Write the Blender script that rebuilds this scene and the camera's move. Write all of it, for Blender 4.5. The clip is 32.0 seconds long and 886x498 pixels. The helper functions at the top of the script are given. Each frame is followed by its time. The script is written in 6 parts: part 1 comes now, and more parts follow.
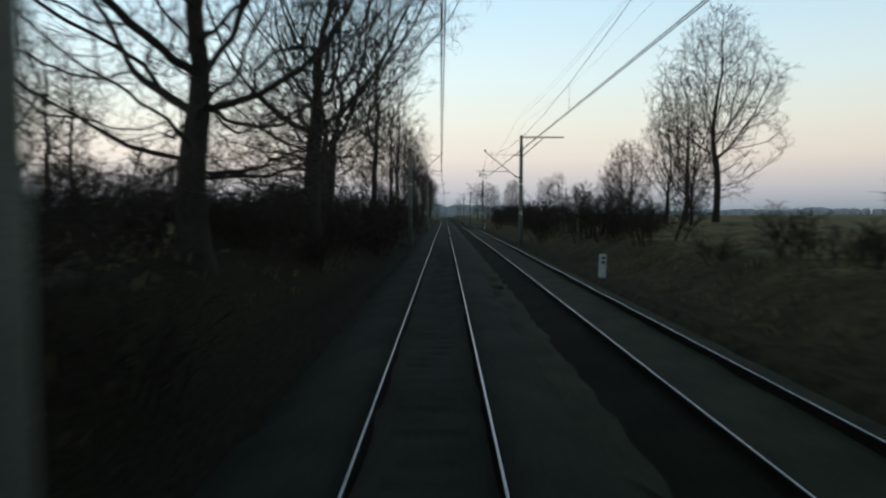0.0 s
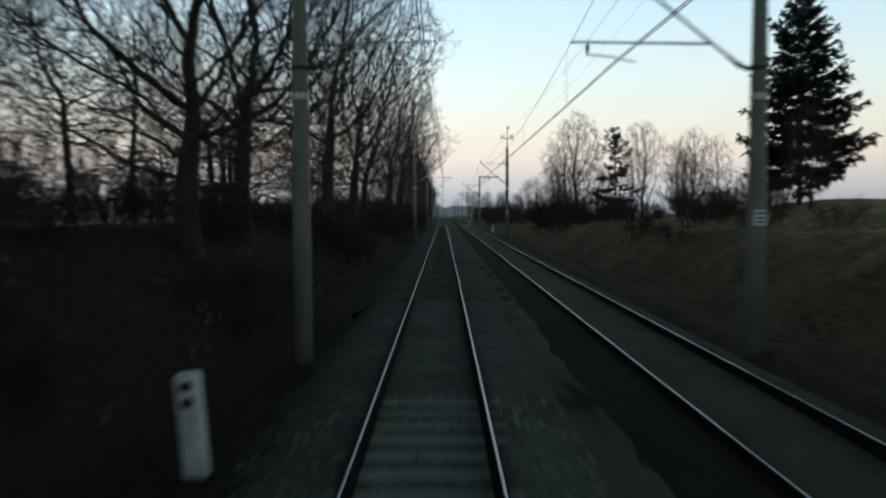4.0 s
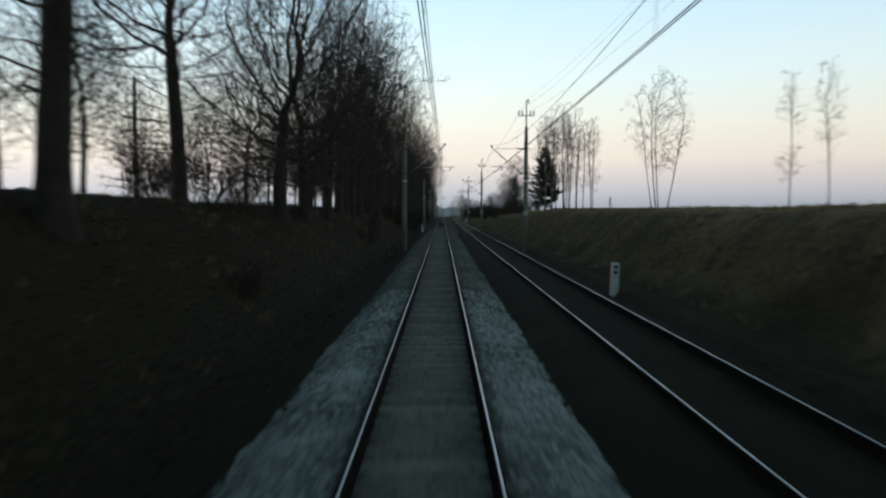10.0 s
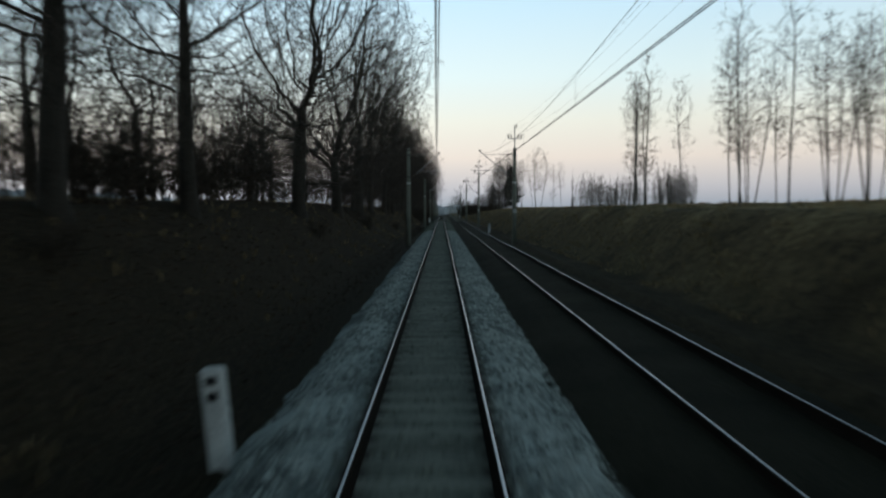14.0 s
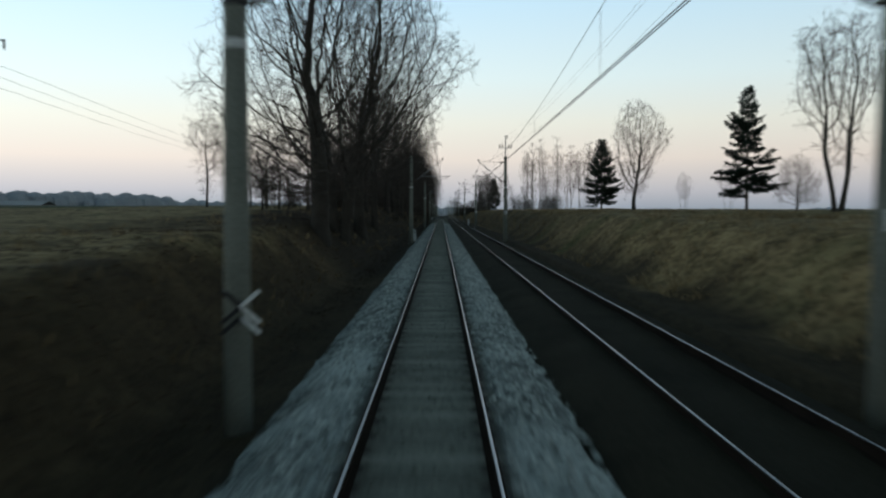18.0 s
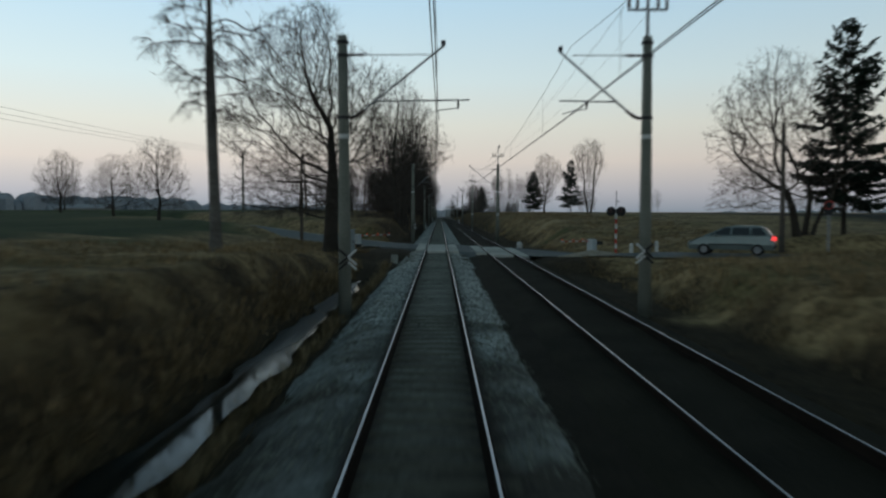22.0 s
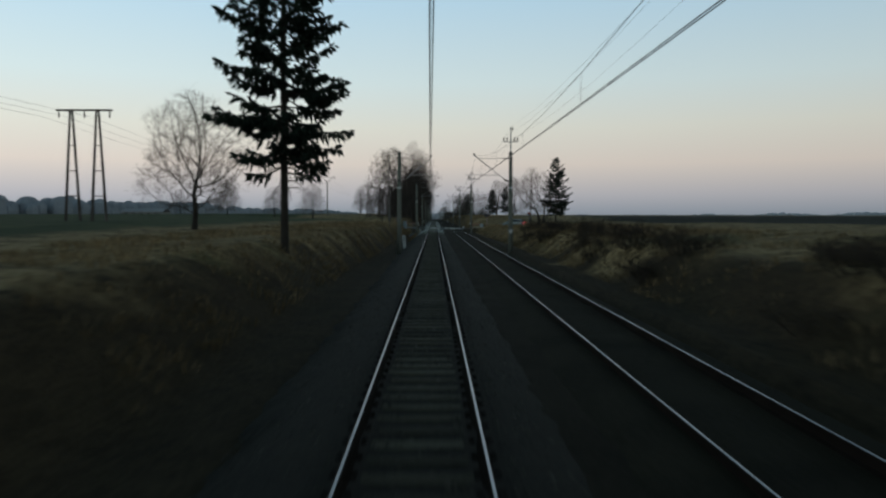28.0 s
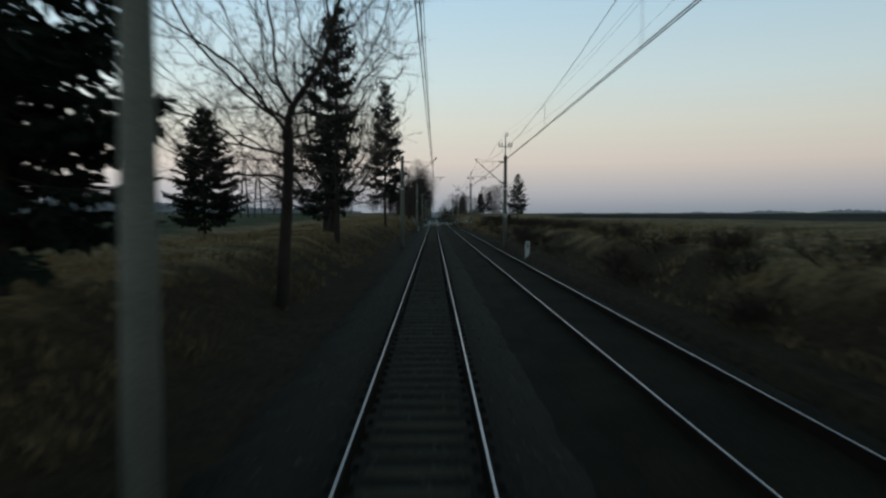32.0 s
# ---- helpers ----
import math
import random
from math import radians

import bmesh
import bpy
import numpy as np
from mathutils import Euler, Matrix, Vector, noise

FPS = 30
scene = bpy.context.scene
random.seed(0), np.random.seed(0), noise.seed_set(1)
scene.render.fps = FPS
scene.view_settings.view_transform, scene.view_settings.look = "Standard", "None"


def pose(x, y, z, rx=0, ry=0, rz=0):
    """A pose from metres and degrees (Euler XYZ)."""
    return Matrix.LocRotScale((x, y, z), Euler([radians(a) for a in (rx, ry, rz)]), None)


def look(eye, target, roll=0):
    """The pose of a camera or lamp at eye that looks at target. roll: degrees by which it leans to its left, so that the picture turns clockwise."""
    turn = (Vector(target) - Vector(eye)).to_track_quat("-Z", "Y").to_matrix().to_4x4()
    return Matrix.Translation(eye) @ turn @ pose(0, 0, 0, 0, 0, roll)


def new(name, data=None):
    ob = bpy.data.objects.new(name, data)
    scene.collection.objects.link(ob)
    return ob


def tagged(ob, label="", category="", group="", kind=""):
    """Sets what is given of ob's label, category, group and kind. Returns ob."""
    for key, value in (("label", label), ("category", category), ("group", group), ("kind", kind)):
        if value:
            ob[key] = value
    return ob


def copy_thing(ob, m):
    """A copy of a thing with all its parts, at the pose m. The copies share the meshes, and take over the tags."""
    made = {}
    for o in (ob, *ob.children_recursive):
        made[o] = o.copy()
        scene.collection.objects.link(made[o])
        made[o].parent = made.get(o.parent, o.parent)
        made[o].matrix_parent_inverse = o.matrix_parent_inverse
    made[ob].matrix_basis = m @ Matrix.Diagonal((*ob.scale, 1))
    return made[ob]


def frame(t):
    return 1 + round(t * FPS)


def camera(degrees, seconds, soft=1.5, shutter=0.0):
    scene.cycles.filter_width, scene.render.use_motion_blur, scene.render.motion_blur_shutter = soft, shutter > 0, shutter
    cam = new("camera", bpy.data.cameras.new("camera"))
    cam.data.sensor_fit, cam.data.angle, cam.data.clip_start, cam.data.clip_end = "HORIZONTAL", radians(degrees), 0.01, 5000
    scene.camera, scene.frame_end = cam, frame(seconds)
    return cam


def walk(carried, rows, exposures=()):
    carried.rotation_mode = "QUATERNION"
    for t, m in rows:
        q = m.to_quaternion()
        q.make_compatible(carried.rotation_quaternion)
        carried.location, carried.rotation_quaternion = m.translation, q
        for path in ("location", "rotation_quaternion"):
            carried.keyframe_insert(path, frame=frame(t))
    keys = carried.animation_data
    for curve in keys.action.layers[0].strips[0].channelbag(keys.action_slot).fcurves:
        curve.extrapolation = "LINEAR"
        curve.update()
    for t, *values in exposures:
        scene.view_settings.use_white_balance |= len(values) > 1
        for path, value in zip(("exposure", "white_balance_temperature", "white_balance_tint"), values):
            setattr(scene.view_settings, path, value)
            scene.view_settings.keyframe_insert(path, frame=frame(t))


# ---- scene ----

# ---------------------------------------------------------------- camera
cam = camera(60.3, 32.0, soft=2.4, shutter=0.55)
# seconds, place along the line, yaw, pitch, roll
PATH = [
    (0, 0, 0.13, -2.53, -0.04),
    (0.5, -9.18, 0.18, -2.52, 0.09),
    (1, -18.36, 0.18, -2.52, 0.12),
    (1.5, -27.55, 0.16, -2.55, 0.06),
    (2, -36.72, 0.13, -2.61, -0.04),
    (2.5, -45.89, 0.02, -2.49, -0.06),
    (3, -55.03, 0.04, -2.56, -0.1),
    (3.5, -64.13, -0.04, -2.48, -0.01),
    (5.5, -100.41, 0.35, -2.52, -0.01),
    (6, -109.51, 0.14, -2.34, 0.1),
    (6.5, -118.65, 0.08, -2.46, 0.18),
    (7, -127.79, -0.03, -2.55, 0.34),
    (7.5, -136.96, -0.11, -2.66, 0.48),
    (8, -146.15, -0.02, -2.64, 0.29),
    (8.5, -155.39, -0.07, -2.52, 0.16),
    (9, -164.67, -0.09, -2.49, 0.1),
    (9.5, -173.95, -0.1, -2.51, 0.13),
    (10, -183.25, -0.07, -2.47, -0.02),
    (10.5, -192.56, -0.11, -2.55, -0.15),
    (11, -201.89, -0.04, -2.55, -0.32),
    (11.5, -211.26, -0.02, -2.61, -0.2),
    (12, -220.62, 0.01, -2.53, -0.16),
    (12.5, -229.95, -0.06, -2.61, -0.06),
    (13, -239.24, -0.08, -2.62, -0.05),
    (13.5, -248.5, -0.06, -2.69, -0.19),
    (14, -257.7, -0.09, -2.6, -0.3),
    (14.5, -266.88, -0.06, -2.77, -0.23),
    (16.5, -303.51, 0.11, -2.6, -0.16),
    (17, -312.69, -0.18, -2.23, -0.11),
    (17.5, -321.88, -0.24, -2.43, -0.07),
    (18, -331.09, -0.17, -2.5, 0.02),
    (18.5, -340.31, -0.16, -2.45, 0.3),
    (19, -349.56, -0.16, -2.55, 0.38),
    (19.5, -358.8, -0.3, -1.95, 0.39),
    (20, -368.01, -0.29, -2.09, 0.22),
    (20.5, -377.19, -0.2, -2.09, -0.05),
    (21, -386.39, -0.21, -2.2, -0.18),
    (21.5, -395.62, -0.19, -2.37, -0),
    (22, -404.84, -0.27, -2.34, 0.07),
    (22.5, -414.03, -0.25, -2.29, 0.07),
    (23, -423.2, -0.27, -2.34, -0.06),
    (23.5, -432.35, -0.21, -2.36, -0.1),
    (24, -441.44, -0.32, -2.24, -0.03),
    (24.5, -450.47, -0.34, -2.43, 0),
    (25, -459.43, -0.44, -2.31, 0.01),
    (25.5, -468.34, -0.35, -2.44, 0),
    (27.5, -503.75, -0.59, -2.05, -0.12),
    (28, -512.55, -0.68, -2.15, 0.05),
    (28.5, -521.31, -0.67, -2.24, 0.1),
    (29, -530.03, -0.72, -2.23, 0.22),
    (29.5, -538.71, -0.7, -2.36, 0.43),
    (30, -547.38, -0.73, -2.21, 0.3),
    (30.5, -556, -0.78, -2.18, 0.03),
    (31, -564.59, -0.7, -2.21, -0.17),
    (31.5, -573.15, -0.72, -2.33, -0.19),
    (32, -581.71, -0.69, -2.25, -0.14),
]

EYE_X, EYE_Z = 0.19, 2.55


def climb(y):
    """The line climbs gently towards +y, and levels out beyond the start."""
    return .0045 * y if y < 0 else .0045 * 60 * math.tanh(y / 60)


def aim(y, yaw, pitch, roll):
    a, b = radians(yaw), radians(pitch - .08)
    way = Vector((-math.sin(a) * math.cos(b), math.cos(a) * math.cos(b), math.sin(b)))
    eye = Vector((EYE_X, y, EYE_Z + climb(y)))
    return look(eye, eye + way * 10, roll)


walk(cam, [(t, aim(y, yaw, pitch, roll)) for t, y, yaw, pitch, roll in PATH],
     exposures=[(0, 0.47, 6530, 10), (3, 0.55, 6540, 10), (9, 0.6, 6570, 10), (13, 0.52, 6520, 10), (16.5, 0.44, 6490, 10), (18, 0.42, 6480, 10), (19, 0.28, 6460, 10), (22, 0.14, 6440, 10), (24, 0.11, 6490, 10), (30, 0.04, 6500, 10), (32, 0.09, 6530, 10)])

# ---------------------------------------------------------------- sky: clear dusk, the sun is just below the horizon
world = bpy.data.worlds.new("dusk_sky")
scene.world = world
world.use_nodes = True
wn, wl = world.node_tree.nodes, world.node_tree.links
wn.clear()
w_out = wn.new("ShaderNodeOutputWorld")
w_bg = wn.new("ShaderNodeBackground")
w_tc = wn.new("ShaderNodeTexCoord")
w_sep = wn.new("ShaderNodeSeparateXYZ")
w_asin = wn.new("ShaderNodeMath")
w_asin.operation = "ARCSINE"
w_map = wn.new("ShaderNodeMapRange")
w_map.inputs["From Min"].default_value = radians(-10)
w_map.inputs["From Max"].default_value = radians(90)
w_ramp = wn.new("ShaderNodeValToRGB")
SKY = [(-10, (0.05, 0.05, 0.055)), (-0.5, (0.17, 0.19, 0.215)), (0.6, (0.27, 0.305, 0.35)), (1.8, (0.41, 0.41, 0.435)),
       (4.1, (0.63, 0.57, 0.51)), (6.7, (0.645, 0.655, 0.585)), (10, (0.575, 0.69, 0.70)), (16, (0.43, 0.62, 0.745)),
       (24, (0.135, 0.225, 0.26)), (40, (0.033, 0.058, 0.076)), (90, (0.014, 0.025, 0.038))]
while len(w_ramp.color_ramp.elements) < len(SKY):
    w_ramp.color_ramp.elements.new(0.5)
for e, (deg, c) in zip(w_ramp.color_ramp.elements, SKY):
    e.position, e.color = (deg + 10) / 100, (*c, 1)
wl.new(w_tc.outputs["Generated"], w_sep.inputs[0])
wl.new(w_sep.outputs["Z"], w_asin.inputs[0])
wl.new(w_asin.outputs[0], w_map.inputs["Value"])
wl.new(w_map.outputs["Result"], w_ramp.inputs[0])
wl.new(w_ramp.outputs[0], w_bg.inputs["Color"])
# the afterglow is stronger towards -x
w_side = wn.new("ShaderNodeMath")
w_side.operation = "MULTIPLY_ADD"
w_side.inputs[1].default_value, w_side.inputs[2].default_value = -0.26, 1.0
wl.new(w_sep.outputs["X"], w_side.inputs[0])
wl.new(w_side.outputs[0], w_bg.inputs["Strength"])
wl.new(w_bg.outputs[0], w_out.inputs[0])


# ---------------------------------------------------------------- materials
def material(name, dark, light, scale=2.0, fine=30.0, rough=0.85, metal=0.0, bump=0.3, spec=0.3, third=None, per=""):
    m = bpy.data.materials.new(name)
    m.use_nodes = True
    n, l = m.node_tree.nodes, m.node_tree.links
    b = n["Principled BSDF"]
    b.inputs["Roughness"].default_value = rough
    b.inputs["Metallic"].default_value = metal
    b.inputs["Specular IOR Level"].default_value = spec
    tc = n.new("ShaderNodeTexCoord")
    n1, n2 = n.new("ShaderNodeTexNoise"), n.new("ShaderNodeTexNoise")
    n1.inputs["Scale"].default_value, n1.inputs["Detail"].default_value = scale, 5
    n2.inputs["Scale"].default_value, n2.inputs["Detail"].default_value = fine, 4
    l.new(tc.outputs["Object"], n1.inputs["Vector"])
    l.new(tc.outputs["Object"], n2.inputs["Vector"])
    add = n.new("ShaderNodeMath")
    add.operation = "ADD"
    l.new(n1.outputs["Fac"], add.inputs[0])
    l.new(n2.outputs["Fac"], add.inputs[1])
    src = add.outputs[0]
    if per:
        info = n.new("ShaderNodeObjectInfo") if per == "object" else n.new("ShaderNodeNewGeometry")
        out = info.outputs["Random"] if per == "object" else info.outputs["Random Per Island"]
        more = n.new("ShaderNodeMath")
        more.operation = "MULTIPLY_ADD"
        more.inputs[1].default_value = 0.5
        l.new(out, more.inputs[0])
        l.new(src, more.inputs[2])
        off = n.new("ShaderNodeMath")
        off.operation = "SUBTRACT"
        off.inputs[1].default_value = 0.25
        l.new(more.outputs[0], off.inputs[0])
        src = off.outputs[0]
    mr = n.new("ShaderNodeMapRange")
    mr.inputs["From Min"].default_value, mr.inputs["From Max"].default_value = 0.65, 1.35
    l.new(src, mr.inputs["Value"])
    ramp = n.new("ShaderNodeValToRGB")
    ramp.color_ramp.elements[0].color, ramp.color_ramp.elements[1].color = (*dark, 1), (*light, 1)
    if third:
        e = ramp.color_ramp.elements.new(0.5)
        e.color = (*third, 1)
    l.new(mr.outputs["Result"], ramp.inputs[0])
    l.new(ramp.outputs[0], b.inputs["Base Color"])
    if bump:
        bp = n.new("ShaderNodeBump")
        bp.inputs["Strength"].default_value, bp.inputs["Distance"].default_value = bump, 0.03
        l.new(n2.outputs["Fac"], bp.inputs["Height"])
        l.new(bp.outputs[0], b.inputs["Normal"])
    return m


M_BARK = material("bark", (0.018, 0.015, 0.012), (0.060, 0.052, 0.042), 1.2, 14, 0.95, bump=0.9)
M_TWIG = material("twigs", (0.035, 0.028, 0.024), (0.090, 0.074, 0.062), 0.6, 5, 0.95, bump=0)
M_PALEBARK = material("pale_bark", (0.06, 0.055, 0.048), (0.17, 0.16, 0.145), 1.5, 12, 0.9, bump=0.4)
M_PALETWIG = material("pale_twigs", (0.055, 0.046, 0.038), (0.12, 0.10, 0.085), 0.6, 5, 0.9, bump=0)
M_NEEDLE = material("spruce_needles", (0.006, 0.014, 0.010), (0.020, 0.036, 0.022), 0.8, 6, 0.8, bump=0)
M_BRAMBLE = material("bramble_twigs", (0.026, 0.021, 0.016), (0.075, 0.058, 0.044), 0.6, 4, 0.95, bump=0)
M_CONCRETE = material("mast_concrete", (0.11, 0.118, 0.10), (0.22, 0.23, 0.195), 0.9, 22, 0.85, bump=0.25)
M_STEEL = material("galvanised_steel", (0.16, 0.17, 0.18), (0.30, 0.31, 0.32), 3, 40, 0.55, 0.6, bump=0.1)
M_DARKSTEEL = material("dark_fittings", (0.02, 0.02, 0.022), (0.06, 0.06, 0.065), 3, 40, 0.6, 0.3, bump=0.1)
M_INSUL = material("brown_porcelain", (0.03, 0.018, 0.014), (0.07, 0.045, 0.035), 5, 30, 0.3, bump=0, spec=0.5)
M_WIRE = material("copper_wire", (0.03, 0.03, 0.03), (0.07, 0.065, 0.06), 1, 8, 0.6, 0.4, bump=0)
M_RAILTOP = material("polished_rail_top", (0.30, 0.30, 0.33), (0.46, 0.46, 0.50), 0.8, 12, 0.30, 1.0, bump=0.05)
M_RAILSIDE = material("rusty_rail_side", (0.010, 0.008, 0.007), (0.026, 0.019, 0.015), 1.5, 24, 0.95, 0.0, bump=0.4, spec=0.05)
M_SLEEPER = material("sleeper_concrete", (0.046, 0.0445, 0.031), (0.118, 0.114, 0.080), 1.4, 26, 0.9, bump=0.4, per="object")
def ballast_material(name, dark, light, dust_dark, dust_light, fade, ahead=22.0):
    """Crushed stone; dust lies between and just beside the rails."""
    m = material(name, dark, light, 0.45, 13, 0.9, bump=1.0)
    n, l = m.node_tree.nodes, m.node_tree.links
    for q in n:
        if q.bl_idname == "ShaderNodeMapRange":
            q.inputs["From Min"].default_value, q.inputs["From Max"].default_value = 0.85, 1.17
    b = n["Principled BSDF"]
    base = b.inputs["Base Color"].links[0].from_socket
    tc = n.new("ShaderNodeTexCoord")
    sp = n.new("ShaderNodeSeparateXYZ")
    l.new(tc.outputs["Object"], sp.inputs[0])
    ab = n.new("ShaderNodeMath")
    ab.operation = "ABSOLUTE"
    l.new(sp.outputs["X"], ab.inputs[0])
    grit = n.new("ShaderNodeTexNoise")
    grit.inputs["Scale"].default_value, grit.inputs["Detail"].default_value = 2.2, 5
    l.new(tc.outputs["Object"], grit.inputs["Vector"])
    wob = n.new("ShaderNodeMath")
    wob.operation = "MULTIPLY_ADD"
    wob.inputs[1].default_value = 0.5
    l.new(grit.outputs["Fac"], wob.inputs[0])
    l.new(ab.outputs[0], wob.inputs[2])
    mr = n.new("ShaderNodeMapRange")
    mr.inputs["From Min"].default_value, mr.inputs["From Max"].default_value = 1.35, 0.95
    l.new(wob.outputs[0], mr.inputs["Value"])
    rp = n.new("ShaderNodeValToRGB")
    rp.color_ramp.elements[0].color, rp.color_ramp.elements[1].color = (*dust_dark, 1), (*dust_light, 1)
    rp.color_ramp.elements[0].position, rp.color_ramp.elements[1].position = 0.38, 0.62
    pebble = n.new("ShaderNodeTexNoise")
    pebble.inputs["Scale"].default_value, pebble.inputs["Detail"].default_value = 14.0, 5
    l.new(tc.outputs["Object"], pebble.inputs["Vector"])
    half = n.new("ShaderNodeMath")
    half.operation = "MULTIPLY_ADD"
    half.inputs[1].default_value = 0.7
    l.new(pebble.outputs["Fac"], half.inputs[0])
    part_grit = n.new("ShaderNodeMath")
    part_grit.operation = "MULTIPLY"
    part_grit.inputs[1].default_value = 0.3
    l.new(grit.outputs["Fac"], part_grit.inputs[0])
    l.new(part_grit.outputs[0], half.inputs[2])
    l.new(half.outputs[0], rp.inputs[0])
    mx = n.new("ShaderNodeMix")
    mx.data_type = "RGBA"
    l.new(mr.outputs["Result"], mx.inputs["Factor"])
    l.new(base, mx.inputs["A"])
    l.new(rp.outputs[0], mx.inputs["B"])
    # along the line the stone changes over to the next bed's, patch by patch
    y0, y1, c_dark, c_light = fade
    big = n.new("ShaderNodeTexNoise")
    big.inputs["Scale"].default_value, big.inputs["Detail"].default_value = 0.5, 6
    l.new(tc.outputs["Object"], big.inputs["Vector"])
    shift = n.new("ShaderNodeMath")
    shift.operation = "MULTIPLY_ADD"
    shift.inputs[1].default_value = 60.0
    l.new(big.outputs["Fac"], shift.inputs[0])
    l.new(sp.outputs["Y"], shift.inputs[2])
    out = n.new("ShaderNodeMapRange")
    out.inputs["From Min"].default_value, out.inputs["From Max"].default_value = 0.95, 2.2
    out.inputs["To Max"].default_value = ahead if y1 < y0 else -ahead
    l.new(ab.outputs[0], out.inputs["Value"])
    early = n.new("ShaderNodeMath")
    early.operation = "SUBTRACT"
    l.new(shift.outputs[0], early.inputs[0])
    l.new(out.outputs["Result"], early.inputs[1])
    mf = n.new("ShaderNodeMapRange")
    mf.inputs["From Min"].default_value, mf.inputs["From Max"].default_value = y0 + 30, y1 + 30
    l.new(early.outputs[0], mf.inputs["Value"])
    r2 = n.new("ShaderNodeValToRGB")
    r2.color_ramp.elements[0].color, r2.color_ramp.elements[1].color = (*c_dark, 1), (*c_light, 1)
    r2.color_ramp.elements[0].position, r2.color_ramp.elements[1].position = 0.36, 0.64
    l.new(half.outputs[0], r2.inputs[0])
    m2 = n.new("ShaderNodeMix")
    m2.data_type = "RGBA"
    l.new(mf.outputs["Result"], m2.inputs["Factor"])
    l.new(mx.outputs["Result"], m2.inputs["A"])
    l.new(r2.outputs[0], m2.inputs["B"])
    # rust and grease lie in a strip along each rail
    gap = n.new("ShaderNodeMath")
    gap.operation = "SUBTRACT"
    gap.inputs[1].default_value = 0.7525
    l.new(ab.outputs[0], gap.inputs[0])
    away = n.new("ShaderNodeMath")
    away.operation = "ABSOLUTE"
    l.new(gap.outputs[0], away.inputs[0])
    frayed = n.new("ShaderNodeMath")
    frayed.operation = "MULTIPLY_ADD"
    frayed.inputs[1].default_value = 0.16
    l.new(half.outputs[0], frayed.inputs[0])
    l.new(away.outputs[0], frayed.inputs[2])
    strip = n.new("ShaderNodeMapRange")
    strip.inputs["From Min"].default_value, strip.inputs["From Max"].default_value = 0.29, 0.17
    strip.inputs["To Max"].default_value = 0.85
    l.new(frayed.outputs[0], strip.inputs["Value"])
    m3 = n.new("ShaderNodeMix")
    m3.data_type = "RGBA"
    m3.inputs["B"].default_value = (0.030, 0.026, 0.022, 1)
    l.new(strip.outputs["Result"], m3.inputs["Factor"])
    l.new(m2.outputs["Result"], m3.inputs["A"])
    l.new(m3.outputs["Result"], b.inputs["Base Color"])
    return m


M_NEWSTONE = ballast_material("fresh_ballast", (0.11, 0.123, 0.116), (0.60, 0.645, 0.61), (0.10, 0.107, 0.090), (0.26, 0.27, 0.225), (-382, -404, (0.018, 0.0165, 0.012), (0.085, 0.077, 0.056)), 4.0)
M_NEWMID = ballast_material("dusty_ballast", (0.062, 0.067, 0.054), (0.26, 0.275, 0.225), (0.09, 0.094, 0.075), (0.21, 0.215, 0.17), (-95, -48, (0.017, 0.0165, 0.0125), (0.088, 0.083, 0.062)))
M_MOSS = material("mossy_cess", (0.027, 0.028, 0.016), (0.094, 0.092, 0.050), 0.7, 12, 0.95, bump=0.8)
M_STONE = material("ballast_stones", (0.11, 0.123, 0.118), (0.64, 0.68, 0.64), 2.0, 30, 0.85, bump=0.3, per="island")
M_OLDSTONE = material("old_ballast", (0.016, 0.0155, 0.0110), (0.072, 0.068, 0.049), 0.5, 17, 0.95, bump=1.0)
M_OLDMIX = ballast_material("old_dirty_ballast", (0.014, 0.0132, 0.0095), (0.080, 0.075, 0.056), (0.012, 0.0115, 0.008), (0.050, 0.047, 0.033),
                            (-420, -480, (0.0048, 0.0046, 0.0030), (0.021, 0.0198, 0.0125)))
M_EARTH = material("trodden_brown_earth", (0.0112, 0.0098, 0.0064), (0.037, 0.032, 0.021), 0.6, 14, 0.95, bump=0.9, spec=0.1)
M_DARKSTONE = material("sooty_ballast", (0.0095, 0.0090, 0.0056), (0.038, 0.035, 0.022), 0.5, 15, 0.95, bump=1.0, spec=0.1)
M_OLDPEB = material("old_stones", (0.03, 0.028, 0.024), (0.12, 0.11, 0.095), 2.0, 30, 0.9, bump=0.3, per="island")
M_SLAB = material("pale_concrete_slab", (0.36, 0.377, 0.34), (0.64, 0.655, 0.60), 0.9, 18, 0.85, bump=0.25, per="object")
M_ASPHALT = material("worn_asphalt", (0.072, 0.087, 0.089), (0.145, 0.168, 0.168), 0.35, 30, 0.75, bump=0.35)
M_PALESTONE = material("pale_weathered_stone", (0.20, 0.21, 0.185), (0.38, 0.39, 0.35), 2.0, 16, 0.9, bump=0.3)
M_SAND = material("pale_sandy_gravel", (0.26, 0.225, 0.165), (0.50, 0.44, 0.34), 1.2, 16, 0.95, bump=0.6)
M_VERGE = material("gravel_road_edge", (0.20, 0.195, 0.175), (0.42, 0.41, 0.37), 1.0, 20, 0.9, bump=0.6)
M_CABINET = material("grey_painted_sheet", (0.125, 0.175, 0.195), (0.21, 0.275, 0.30), 0.8, 9, 0.6, bump=0.05)
M_BOX = material("pale_grey_housing", (0.34, 0.39, 0.41), (0.48, 0.53, 0.55), 1.5, 14, 0.6, bump=0.05)
M_CABDARK = material("dark_gap", (0.02, 0.022, 0.024), (0.04, 0.042, 0.045), 3, 20, 0.8, bump=0)
M_WHITE = material("chalky_white_paint", (0.42, 0.43, 0.42), (0.75, 0.76, 0.74), 3, 25, 0.8, bump=0.2)
